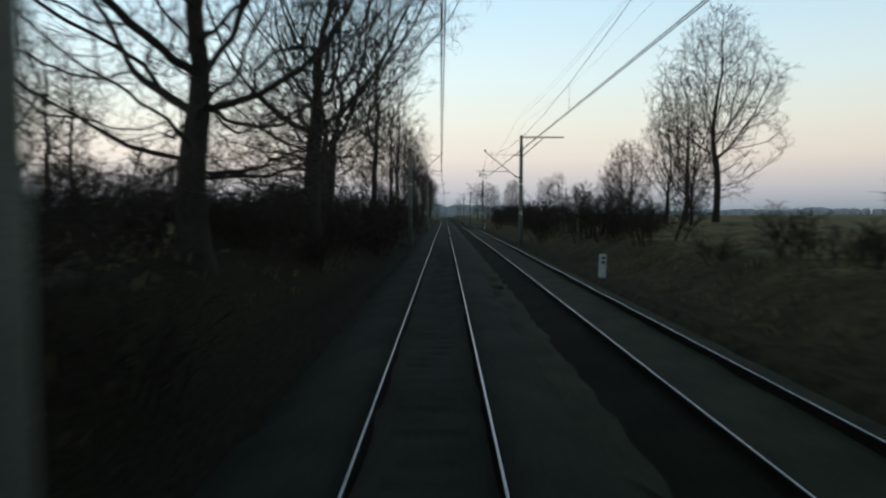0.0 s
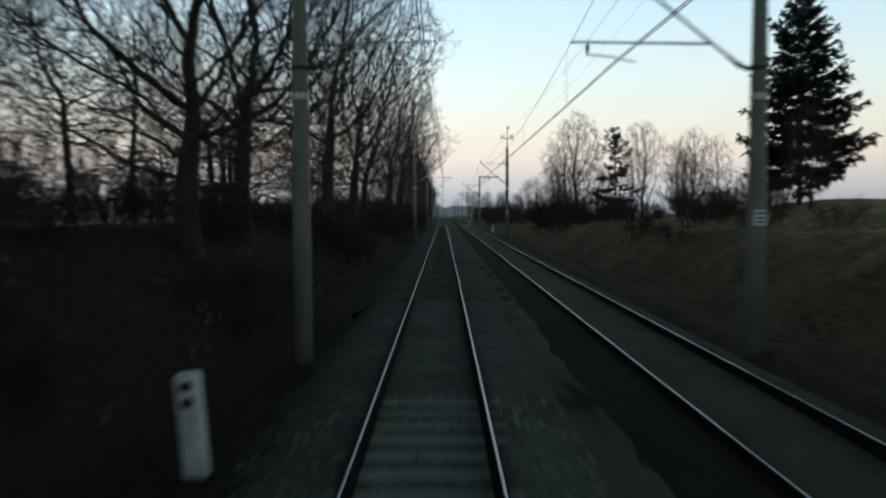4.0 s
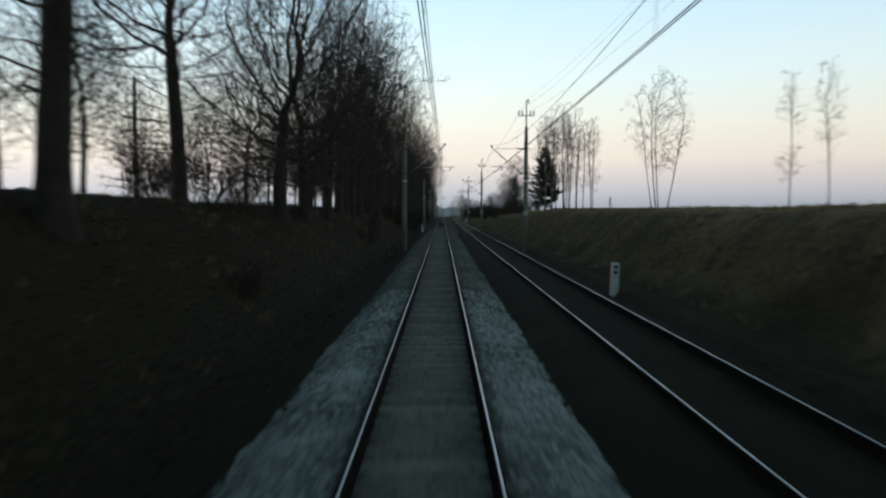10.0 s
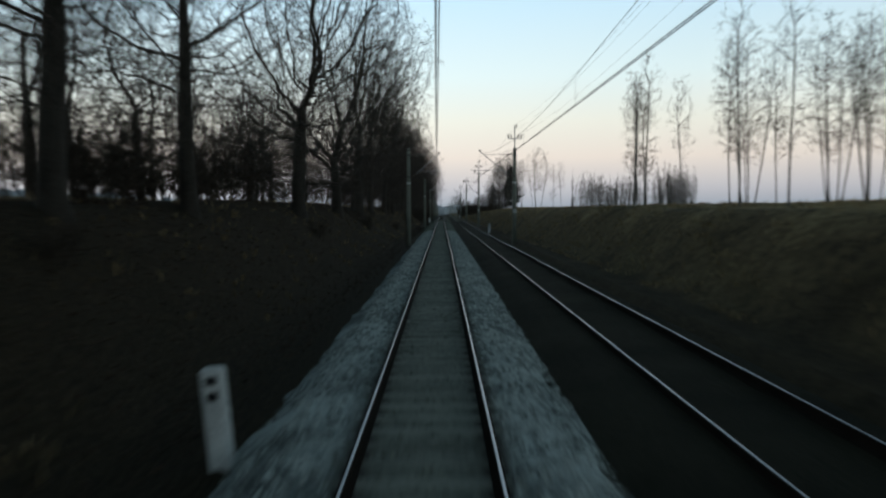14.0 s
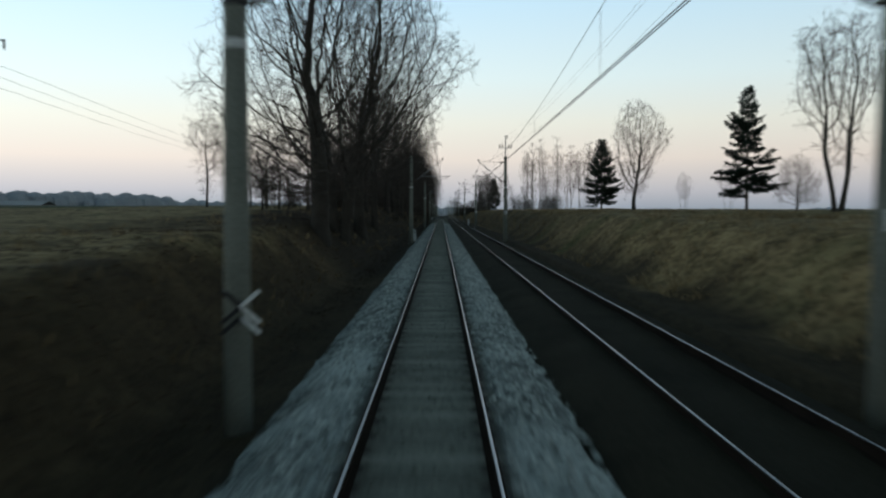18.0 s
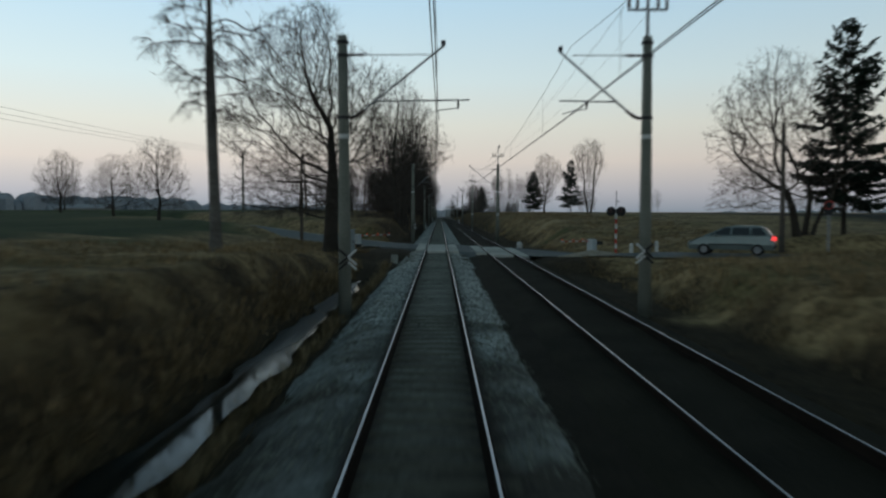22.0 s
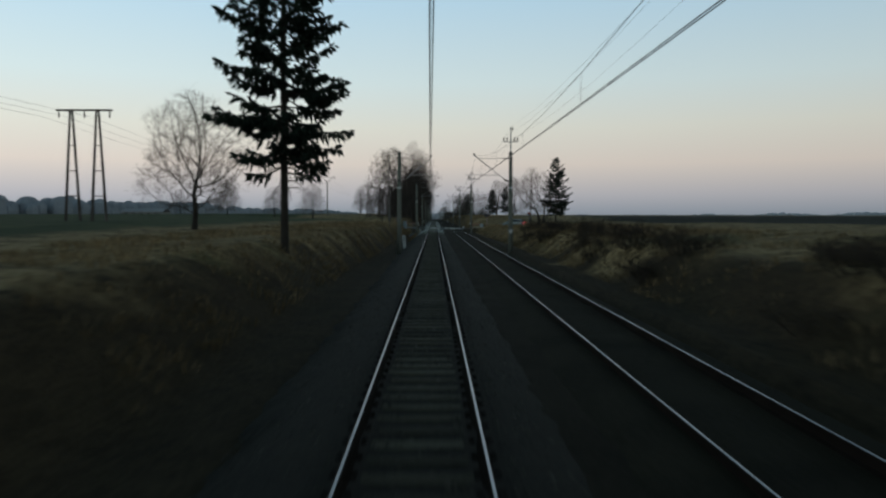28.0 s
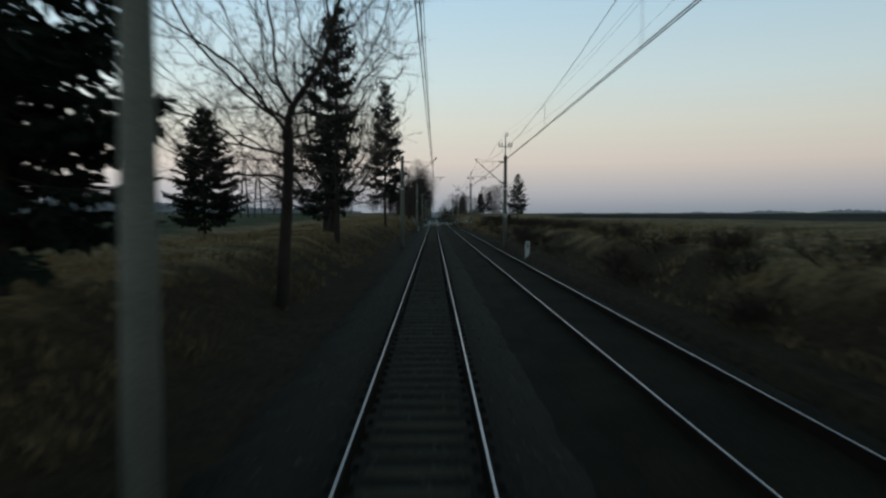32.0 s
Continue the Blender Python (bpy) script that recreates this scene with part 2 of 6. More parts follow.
M_RED = material("red_paint", (0.32, 0.025, 0.02), (0.55, 0.05, 0.035), 3, 25, 0.6, bump=0.05)
M_BLACK = material("black_paint", (0.008, 0.008, 0.009), (0.02, 0.02, 0.022), 3, 25, 0.6, bump=0)
M_PLATE = material("white_number_plate", (0.55, 0.56, 0.56), (0.75, 0.76, 0.75), 4, 30, 0.6, bump=0)
M_CAR = material("silver_green_car_paint", (0.13, 0.165, 0.16), (0.19, 0.23, 0.225), 2, 20, 0.3, 0.3, bump=0, spec=0.5)
M_GLASS = material("dark_car_glass", (0.02, 0.025, 0.028), (0.03, 0.036, 0.04), 2, 20, 0.08, 0.0, bump=0, spec=0.6)
M_TYRE = material("tyre_rubber", (0.010, 0.010, 0.010), (0.025, 0.025, 0.025), 4, 30, 0.9, bump=0.2)
M_WOOD = material("weathered_pole_wood", (0.045, 0.038, 0.032), (0.12, 0.105, 0.09), 0.8, 18, 0.95, bump=0.4)
M_GRASS = material("dry_grass_blades", (0.110, 0.080, 0.041), (0.44, 0.322, 0.176), 0.15, 2.5, 0.95, bump=0, third=(0.205, 0.149, 0.078), per="island")
M_LITTER = material("dead_leaves", (0.028, 0.016, 0.010), (0.085, 0.048, 0.030), 0.8, 9, 0.95, bump=0, per="island")
# aerial haze is put into the pale bluish base colours of these woods
M_FARWOOD = material("haze_tinted_far_wood", (0.36, 0.40, 0.45), (0.46, 0.50, 0.55), 0.02, 0.3, 1.0, bump=0)
M_MIDWOOD = material("haze_tinted_distant_wood", (0.28, 0.31, 0.345), (0.38, 0.41, 0.445), 0.05, 0.6, 1.0, bump=0)
M_ROOF = material("pale_sheet_roof", (0.30, 0.32, 0.34), (0.42, 0.44, 0.46), 0.1, 2, 0.7, bump=0)
M_WALL = material("farm_wall", (0.20, 0.19, 0.18), (0.32, 0.30, 0.28), 0.2, 3, 0.9, bump=0.1)
M_LEAD = material("lamp_lens_red", (0.03, 0.006, 0.006), (0.05, 0.008, 0.008), 3, 20, 0.3, bump=0, spec=0.5)

M_WATER = bpy.data.materials.new("still_ditch_water")
M_WATER.use_nodes = True
wb = M_WATER.node_tree.nodes["Principled BSDF"]
w_rn = M_WATER.node_tree.nodes.new("ShaderNodeTexNoise")
w_rn.inputs["Scale"].default_value, w_rn.inputs["Detail"].default_value = 0.9, 6
w_rr = M_WATER.node_tree.nodes.new("ShaderNodeMapRange")
w_rr.inputs["From Min"].default_value, w_rr.inputs["From Max"].default_value = 0.44, 0.58
w_rr.inputs["To Min"].default_value, w_rr.inputs["To Max"].default_value = 0.05, 0.45
M_WATER.node_tree.links.new(w_rn.outputs["Fac"], w_rr.inputs["Value"])
M_WATER.node_tree.links.new(w_rr.outputs["Result"], wb.inputs["Roughness"])
wb.inputs["Base Color"].default_value = (0.010, 0.018, 0.018, 1)
wb.inputs["Roughness"].default_value = 0.22
wb.inputs["Specular IOR Level"].default_value = 0.5
wb.inputs["IOR"].default_value = 1.16
w_ns = M_WATER.node_tree.nodes.new("ShaderNodeTexNoise")
w_ns.inputs["Scale"].default_value = 3.0
w_bp = M_WATER.node_tree.nodes.new("ShaderNodeBump")
w_bp.inputs["Strength"].default_value = 0.08
M_WATER.node_tree.links.new(w_ns.outputs["Fac"], w_bp.inputs["Height"])
M_WATER.node_tree.links.new(w_bp.outputs[0], wb.inputs["Normal"])


def glow(name, colour, strength):
    m = bpy.data.materials.new(name)
    m.use_nodes = True
    b = m.node_tree.nodes["Principled BSDF"]
    b.inputs["Base Color"].default_value = (*colour, 1)
    b.inputs["Emission Color"].default_value = (*colour, 1)
    b.inputs["Emission Strength"].default_value = strength
    return m


M_TAIL = glow("red_tail_lamp", (1.0, 0.06, 0.06), 1.2)
M_BARLAMP = glow("red_barrier_lamp", (1.0, 0.10, 0.05), 0.5)


def ground_material():
    """Dry grass, leaf litter under the trees, green crop and dark ploughed land, mixed by the masks of the sheet."""
    m = bpy.data.materials.new("ground_cover")
    m.use_nodes = True
    n, l = m.node_tree.nodes, m.node_tree.links
    b = n["Principled BSDF"]
    b.inputs["Roughness"].default_value = 0.95
    b.inputs["Specular IOR Level"].default_value = 0.15
    tc = n.new("ShaderNodeTexCoord")

    def noise_node(scale, detail=5, stretch=(1, 1, 1)):
        mp = n.new("ShaderNodeMapping")
        mp.inputs["Scale"].default_value = stretch
        x = n.new("ShaderNodeTexNoise")
        x.inputs["Scale"].default_value, x.inputs["Detail"].default_value = scale, detail
        l.new(tc.outputs["Object"], mp.inputs["Vector"])
        l.new(mp.outputs[0], x.inputs["Vector"])
        return x.outputs["Fac"]

    def ramp(fac, *stops):
        r = n.new("ShaderNodeValToRGB")
        while len(r.color_ramp.elements) < len(stops):
            r.color_ramp.elements.new(0.5)
        for e, (p, c) in zip(r.color_ramp.elements, stops):
            e.position, e.color = p, (*c, 1)
        l.new(fac, r.inputs[0])
        return r.outputs[0]

    def mix(fac, a, c):
        x = n.new("ShaderNodeMix")
        x.data_type = "RGBA"
        l.new(fac, x.inputs["Factor"])
        l.new(a, x.inputs["A"])
        l.new(c, x.inputs["B"])
        return x.outputs["Result"]

    big, wide, close, small = noise_node(0.12), noise_node(0.7), noise_node(3.6, 6, (1, .6, 1)), noise_node(9, 4)
    both = n.new("ShaderNodeMath")
    both.operation = "MULTIPLY_ADD"
    both.inputs[1].default_value = 0.55
    l.new(close, both.inputs[0])
    half = n.new("ShaderNodeMath")
    half.operation = "MULTIPLY"
    half.inputs[1].default_value = 0.45
    l.new(wide, half.inputs[0])
    l.new(half.outputs[0], both.inputs[2])
    mid = both.outputs[0]
    grass = ramp(mid, (0.33, (0.046, 0.036, 0.019)), (0.46, (0.225, 0.164, 0.082)), (0.60, (0.42, 0.312, 0.160)), (0.8, (0.54, 0.415, 0.225)))
    green = ramp(mid, (0.3, (0.045, 0.054, 0.020)), (0.7, (0.165, 0.165, 0.068)))
    patch = ramp(big, (0.54, (0, 0, 0)), (0.70, (1, 1, 1)))
    turf = mix(patch, grass, green)
    litter = ramp(small, (0.3, (0.012, 0.010, 0.007)), (0.55, (0.038, 0.028, 0.016)), (0.8, (0.085, 0.060, 0.035)))
    crop = ramp(noise_node(0.25, 4, (1, 0.15, 1)), (0.3, (0.045, 0.064, 0.028)), (0.7, (0.095, 0.115, 0.052)))
    soil = ramp(noise_node(0.3, 4, (1, 0.2, 1)), (0.3, (0.020, 0.021, 0.016)), (0.7, (0.045, 0.046, 0.036)))
    at = n.new("ShaderNodeAttribute")
    at.attribute_name = "cover"
    sp = n.new("ShaderNodeSeparateColor")
    l.new(at.outputs["Color"], sp.inputs[0])
    c = mix(sp.outputs[0], turf, litter)
    c = mix(sp.outputs[1], c, crop)
    c = mix(sp.outputs[2], c, soil)
    l.new(c, b.inputs["Base Color"])
    bp = n.new("ShaderNodeBump")
    bp.inputs["Strength"].default_value, bp.inputs["Distance"].default_value = 0.8, 0.12
    l.new(small, bp.inputs["Height"])
    l.new(bp.outputs[0], b.inputs["Normal"])
    return m


M_GROUND = ground_material()


# ---------------------------------------------------------------- mesh helpers
class Build:
    """Collects points and faces of one mesh."""

    def __init__(self):
        self.v, self.f, self.smooth = [], [], False

    def tube(self, pts, radii, n=6, caps=False):
        pts = [Vector(p) for p in pts]
        base, side = len(self.v), Vector((1, 0, 0))
        for i, p in enumerate(pts):
            d = (pts[min(i + 1, len(pts) - 1)] - pts[max(i - 1, 0)]).normalized()
            side = side - d * side.dot(d)
            if side.length < 1e-3:
                side = d.orthogonal()
            side.normalize()
            up = d.cross(side)
            for k in range(n):
                a = 2 * math.pi * k / n
                q = p + (side * math.cos(a) + up * math.sin(a)) * radii[i]
                self.v.append((q.x, q.y, q.z))
        for i in range(len(pts) - 1):
            for k in range(n):
                a, b = base + i * n + k, base + i * n + (k + 1) % n
                self.f.append((a, b, b + n, a + n))
        if caps:
            self.f.append(tuple(range(base + n - 1, base - 1, -1)))
            last = base + (len(pts) - 1) * n
            self.f.append(tuple(range(last, last + n)))
        return self

    def spray(self, p, w, r):
        """A flat needle spray: two crossed diamonds."""
        a = w.orthogonal().normalized()
        c = w.cross(a).normalized()
        m, t = p + w * .42, p + w
        for q in (a * r, c * r):
            i = len(self.v)
            self.v += [tuple(p), tuple(m + q), tuple(t), tuple(m - q)]
            self.f.append((i, i + 1, i + 2, i + 3))

    def sliver(self, p, w, r):
        """A fine twig: one slender blade, turned at random about its length."""
        a = w.orthogonal().normalized()
        c = w.cross(a).normalized()
        k = (p.x * 7.31 + p.y * 5.17 + p.z * 3.7) * 9.0
        a = (a * math.cos(k) + c * math.sin(k)) * r
        i = len(self.v)
        self.v += [tuple(p - a * 1.5), tuple(p + a * 1.5), tuple(p + w)]
        self.f += [(i, i + 1, i + 2)]

    def rod(self, a, b, r, n=8):
        return self.tube([a, b], [r, r], n, True)

    def box(self, centre, size, bevel=0.0, turn=0.0):
        """A box with chamfered edges."""
        h = [s / 2 for s in size]
        c = min(bevel, *(x * 0.9 for x in h)) if bevel else 0
        ca, sa = math.cos(turn), math.sin(turn)
        ids = {}
        for sx in (-1, 1):
            for sy in (-1, 1):
                for sz in (-1, 1):
                    for ax in range(3) if c else (0,):
                        p = [sx * h[0], sy * h[1], sz * h[2]]
                        if c:
                            for k in range(3):
                                if k != ax:
                                    p[k] -= math.copysign(c, p[k])
                        ids[(sx, sy, sz, ax)] = len(self.v)
                        self.v.append((centre[0] + p[0] * ca - p[1] * sa, centre[1] + p[0] * sa + p[1] * ca, centre[2] + p[2]))
        def idx(s, ax):
            return ids[(*s, ax if c else 0)]
        for ax in range(3):
            o1, o2 = (ax + 1) % 3, (ax + 2) % 3
            for s in (-1, 1):
                ring = []
                for a, b in ((-1, -1), (1, -1), (1, 1), (-1, 1)):
                    q = [0, 0, 0]
                    q[ax], q[o1], q[o2] = s, a, b
                    ring.append(idx(q, ax))
                self.f.append(tuple(ring if s > 0 else ring[::-1]))
            if c:
                for a in (-1, 1):
                    for b in (-1, 1):
                        q0, q1 = [0, 0, 0], [0, 0, 0]
                        q0[ax], q1[ax] = -1, 1
                        q0[o1] = q1[o1] = a
                        q0[o2] = q1[o2] = b
                        quad = (idx(q0, o1), idx(q1, o1), idx(q1, o2), idx(q0, o2))
                        self.f.append(quad if a * b > 0 else quad[::-1])
        if c:
            for sx in (-1, 1):
                for sy in (-1, 1):
                    for sz in (-1, 1):
                        t = tuple(ids[(sx, sy, sz, k)] for k in range(3))
                        self.f.append(t if sx * sy * sz > 0 else t[::-1])
        return self

    def lathe(self, centre, profile, n=12):
        """Profile of (radius, height) turned about the upright axis."""
        return self.tube([(centre[0], centre[1], centre[2] + z) for _, z in profile], [max(r, 1e-4) for r, _ in profile], n, True)

    def mesh(self, name, mat, smooth=False):
        me = bpy.data.meshes.new(name)
        me.from_pydata(self.v, [], self.f)
        if smooth:
            me.polygons.foreach_set("use_smooth", [True] * len(me.polygons))
        me.materials.append(mat)
        me.update()
        return me


def part(name, build, mat, parent=None, label="", smooth=False):
    ob = new(name, build.mesh(name, mat, smooth))
    if parent is not None:
        ob.parent = parent
    return tagged(ob, label)


def thing(name, label, category, group="", kind="", at=(0, 0, 0), rz=0.0):
    ob = new(name)
    ob.matrix_basis = pose(*at, 0, 0, rz)
    return tagged(ob, label, category, group, kind)


def placed(x, y, z, rz=0.0, s=1.0, tall=1.0):
    return pose(x, y, z, 0, 0, rz) @ Matrix.Diagonal((s, s, s * tall, 1))


def smoothstep(a, b, x):
    t = min(max((x - a) / (b - a), 0.0), 1.0)
    return t * t * (3 - 2 * t)


# ---------------------------------------------------------------- lie of the land
# place along the line: level beside the ballast, of the ditch, crest x, crest level, level of the field beyond
LEFT = [(400, -.6, -.6, -7, 1.2, 1.5), (20, -.5, -.5, -7, 1.2, 1.4), (-60, -.6, -.7, -9.4, 2.1, 2.2), (-112, -.6, -.7, -10.4, 2.9, 3.2),
        (-202, -.6, -.7, -10.4, 3.1, 3.4), (-262, -.6, -.8, -9.6, 2.6, 2.8), (-304, -.6, -.8, -7, 1.9, 2.1), (-332, -.5, -.8, -6.5, 1.3, 1.7),
        (-339, -.08, -.10, -6, 0.0, 1.4), (-353, -.09, -.12, -6, -.1, 1.5), (-358, -.4, -.5, -6.2, -.25, 1.4), (-365, -.7, -1.0, -6.5, 0.6, 1.8), (-382, -.7, -1.0, -6.2, 1.3, 2.0),
        (-440, -.6, -.9, -6.5, 1.5, 2.0), (-475, -.5, -.6, -7.4, 1.5, 1.8), (-530, -.5, -.65, -7.8, 1.1, 1.4), (-900, -.5, -.6, -7.8, 1.2, 1.5)]
RIGHT = [(400, -.27, -.4, 12, 0.9, 1.4), (20, -.27, -.4, 12, 0.9, 1.6), (-30, -.27, -.40, 12, 1.8, 3.2), (-112, -.27, -.40, 12, 2.5, 2.85),
         (-202, -.27, -.40, 12, 2.65, 2.9), (-272, -.27, -.40, 12, 2.3, 2.6), (-322, -.27, -.40, 12, 1.9, 2.3), (-340, -.5, -.6, 12, 1.2, 1.9),
         (-346, -.15, -.15, 12, 0.5, 1.5), (-356, -.15, -.15, 12, 0.4, 1.4), (-361, -.15, -.18, 12, 0.1, 1.3), (-367, -.5, -.6, 12, 0.3, 1.3), (-378, -.6, -.7, 10.3, 0.75, 1.2), (-440, -.27, -.40, 10.8, 1.2, 1.8),
         (-900, -.27, -.40, 12, 1.3, 1.9)]
ROAD_HALF = 2.4


def road_course():
    """Samples of the road's middle: s (0 on the crossing, positive towards -x), x, y."""
    knots = [(220, -438), (130, -408), (60, -382), (30, -371), (20, -367.3), (14, -364.6), (10.3, -361.4), (7.6, -357.2), (5.5, -353.2), (2.1, -348.9),
             (-1.5, -345.5), (-4.4, -341.7), (-8.3, -335.9), (-16.9, -323.6), (-34, -299), (-68, -250), (-137, -151), (-200, -60)]
    p = [Vector(knots[0])] + [Vector(k) for k in knots] + [Vector(knots[-1])]
    out = []
    for i in range(1, len(p) - 2):
        for k in range(8):
            t = k / 8
            a, b, c, d = p[i - 1:i + 3]
            out.append(((b * 2) + (c - a) * t + (a * 2 - b * 5 + c * 4 - d) * t * t + (b * 3 - a - c * 3 + d) * t ** 3) / 2)
    s = np.concatenate(([0], np.cumsum([(b - a).length for a, b in zip(out, out[1:])])))
    return s - s[72], np.array([v.x for v in out]), np.array([v.y for v in out])


ROAD_S, ROAD_X, ROAD_Y = road_course()


def near_road(x, y):
    """Distance from the road's middle and place along it."""
    if not (-150 < x < 225 and -445 < y < -130) or abs(y + 349 + 1.1 * x) > 25 + .9 * abs(x - 2):
        return 99.0, 0.0
    d = np.hypot(ROAD_X - x, ROAD_Y - y)
    i = int(d.argmin())
    best, at = 1e9, 0
    for j in (i - 1, i):
        if 0 <= j < len(ROAD_S) - 1:
            a, b = Vector((ROAD_X[j], ROAD_Y[j])), Vector((ROAD_X[j + 1], ROAD_Y[j + 1]))
            t = min(max((Vector((x, y)) - a).dot(b - a) / (b - a).length_squared, 0), 1)
            q = (a.lerp(b, t) - Vector((x, y))).length
            if q < best:
                best, at = q, ROAD_S[j] + (ROAD_S[j + 1] - ROAD_S[j]) * t
    return best, at


def road_place(s, o):
    """The point o metres beside the middle of the road."""
    x, y = np.interp(s, ROAD_S, ROAD_X), np.interp(s, ROAD_S, ROAD_Y)
    w = Vector((np.interp(s + .5, ROAD_S, ROAD_X) - np.interp(s - .5, ROAD_S, ROAD_X), np.interp(s + .5, ROAD_S, ROAD_Y) - np.interp(s - .5, ROAD_S, ROAD_Y))).normalized()
    return Vector((x + w.y * o, y - w.x * o)), w


def station(table, y):
    if y >= table[0][0]:
        return table[0][1:]
    for a, b in zip(table, table[1:]):
        if y >= b[0]:
            t = smoothstep(a[0], b[0], y)
            return tuple(p + (q - p) * t for p, q in zip(a[1:], b[1:]))
    return table[-1][1:]


def road_level(s):
    d = abs(s)
    if s < 0:
        return -0.05 + .40 * smoothstep(9, 18, d) + .5 * smoothstep(19, 45, d) + .5 * smoothstep(60, 200, d)
    return -0.05 + 1.35 * smoothstep(9, 60, d) + (0.5 * smoothstep(60, 200, d))


def lumps(x, y, size, seed=0.0):
    return noise.noise(Vector((x / size, y / size, seed)))


def ground_z(x, y):
    if x < 1.5:
        zt, zd, xc, zc, zf = station(LEFT, y)
        if x > -2.4:
            z = -0.75 + (.60 * (1 - smoothstep(7, 10, abs(y + 346))) if x < -1.6 else 0)
        elif x > -3.2:
            z = -0.75 + (zt + 0.75) * smoothstep(2.4, 2.8, -x) + (zd - zt) * smoothstep(2.6, 3.2, -x)
        elif x > -4.2:
            z = zd
        elif x > xc:
            z = zd + (zc - zd) * smoothstep(4.2, -xc, -x) ** 0.8
        else:
            z = zc + (zf - zc) * smoothstep(-xc, 26, -x)
        rise = smoothstep(3.0, 7.0, -x)
    else:
        zt, zd, xc, zc, zf = station(RIGHT, y)
        if x < 6.45:
            z = -0.75 + (.58 * (1 - smoothstep(8, 12, abs(y + 353))) if x > 6 else 0)
        elif x < 7.2:
            z = -0.75 + (zt + 0.75) * smoothstep(6.4, 6.8, x) + (zd - zt) * smoothstep(6.6, 7.2, x)
        elif x < 8.2:
            z = zd
        elif x < xc:
            z = zd + (zc - zd) * smoothstep(8.2, xc, x) ** 0.8
        else:
            z = zc + (zf - zc) * smoothstep(xc, 24, x)
        rise = smoothstep(7.5, 11.0, x)
    far = abs(x)
    rough = rise * (1 - smoothstep(20, 60, far))
    z += rough * (0.20 * lumps(x, y, 6.0) + 0.07 * lumps(x, y, 1.9, 3.0) + 0.035 * lumps(x, y, 0.9, 7.0))
    z += smoothstep(40, 300, far) * 1.2 * lumps(x, y, 400, 5.0) - 0.9 * smoothstep(60, 400, far)
    off, s = near_road(x, y)
    if off < 9 and not (-2.4 < x < 6.4):
        z += (road_level(s) - 0.09 - z) * (1 - smoothstep(3.3, 6.2, off))
    return z


def grid_lines(stops):
    out = []
    for (a, b, step) in stops:
        k = max(1, round(abs(b - a) / step))
        out += [a + (b - a) * i / k for i in range(k)]
    return out + [stops[-1][1]]


XS = grid_lines([(-3000, -800, 550), (-800, -200, 100), (-200, -60, 20), (-60, -22, 3.5), (-22, -10, 1.0), (-10, -2.2, 0.4), (-2.2, 6.4, 2.15),
                 (6.4, 14, 0.45), (14, 26, 1.0), (26, 60, 3.5), (60, 200, 20), (200, 800, 100), (800, 3000, 550)])
YS = grid_lines([(-3000, -900, 300), (-900, -620, 14), (-620, 60, 0.9), (60, 200, 3), (200, 440, 12), (440, 1000, 80), (1000, 4000, 500)])


def cover(x, y):
    """Leaf litter, crop, ploughed soil."""
    if x < -2.2:
        along = smoothstep(-316, -288, y) * (1 - smoothstep(300, 420, y))
        leaf = along * (1 - smoothstep(11, 17, -x + 2 * lumps(x, y, 4)))
        near = smoothstep(-336, -326, y) * (1 - smoothstep(-300, -285, y))
        leaf = max(leaf, .9 * near * (1 - smoothstep(5.8, 7.6, -x + 1.6 * lumps(x, y, 2.5))))
        if y < -334:
            far_end = 1.6 * smoothstep(470, 500, -y)
            leaf = 0.92 * (1 - smoothstep(4.9 + far_end * .8, 6.8 + far_end * .8, -x + 1.6 * lumps(x, y, 2.5)))
            leaf = max(leaf, .8 * (1 - smoothstep(8, 13, abs(y + 353))) * (1 - smoothstep(7, 12, -x)))
    else:
        leaf = (0.92 - .10 * smoothstep(-130, -90, y)) * (1 - smoothstep(8.0 if y > -480 else 9.5, 9.3 if y < -362 and y > -480 else 10.2 if y > -480 else 11.8, x + 2.2 * lumps(x, y, 4)))
        leaf = max(leaf, .72 * smoothstep(-290, -240, y) * (1 - smoothstep(10.5, 14, x + 2 * lumps(x, y, 4))))
    edge = 3 * lumps(x, y, 9, 2.0)
    crop = smoothstep(17, 20, -x + edge) * (1 - smoothstep(-330, -300, y)) if x < 0 else 0.0
    if x < -40:
        crop = 1.0
    soil = smoothstep(38, 42, x + edge) * (1 - smoothstep(-290, -250, y)) if x > 0 else 0.0
    bed = 1.0 if -2.35 < x < 6.4 and not (x < -2 and -366 < y < -340) else 0.0
    return (leaf, crop, max(soil, bed), 1.0)


ground = Build()
ground.v = [(x, y, ground_z(x, y)) for y in YS for x in XS]
nx = len(XS)
ground.f = [(j * nx + i, j * nx + i + 1, (j + 1) * nx + i + 1, (j + 1) * nx + i) for j in range(len(YS) - 1) for i in range(nx - 1)]
ground_me = ground.mesh("ground", M_GROUND, True)
att = ground_me.attributes.new("cover", "FLOAT_COLOR", "POINT")
att.data.foreach_set("color", [c for v in ground.v for c in cover(v[0], v[1])])
tagged(new("ground", ground_me), "rough dry grass banks and dark fields at dusk", "ground", kind="structure")


# ---------------------------------------------------------------- the line: ballast, sleepers, rails
def track2(y):
    return 4.22 + 0.0003 * y


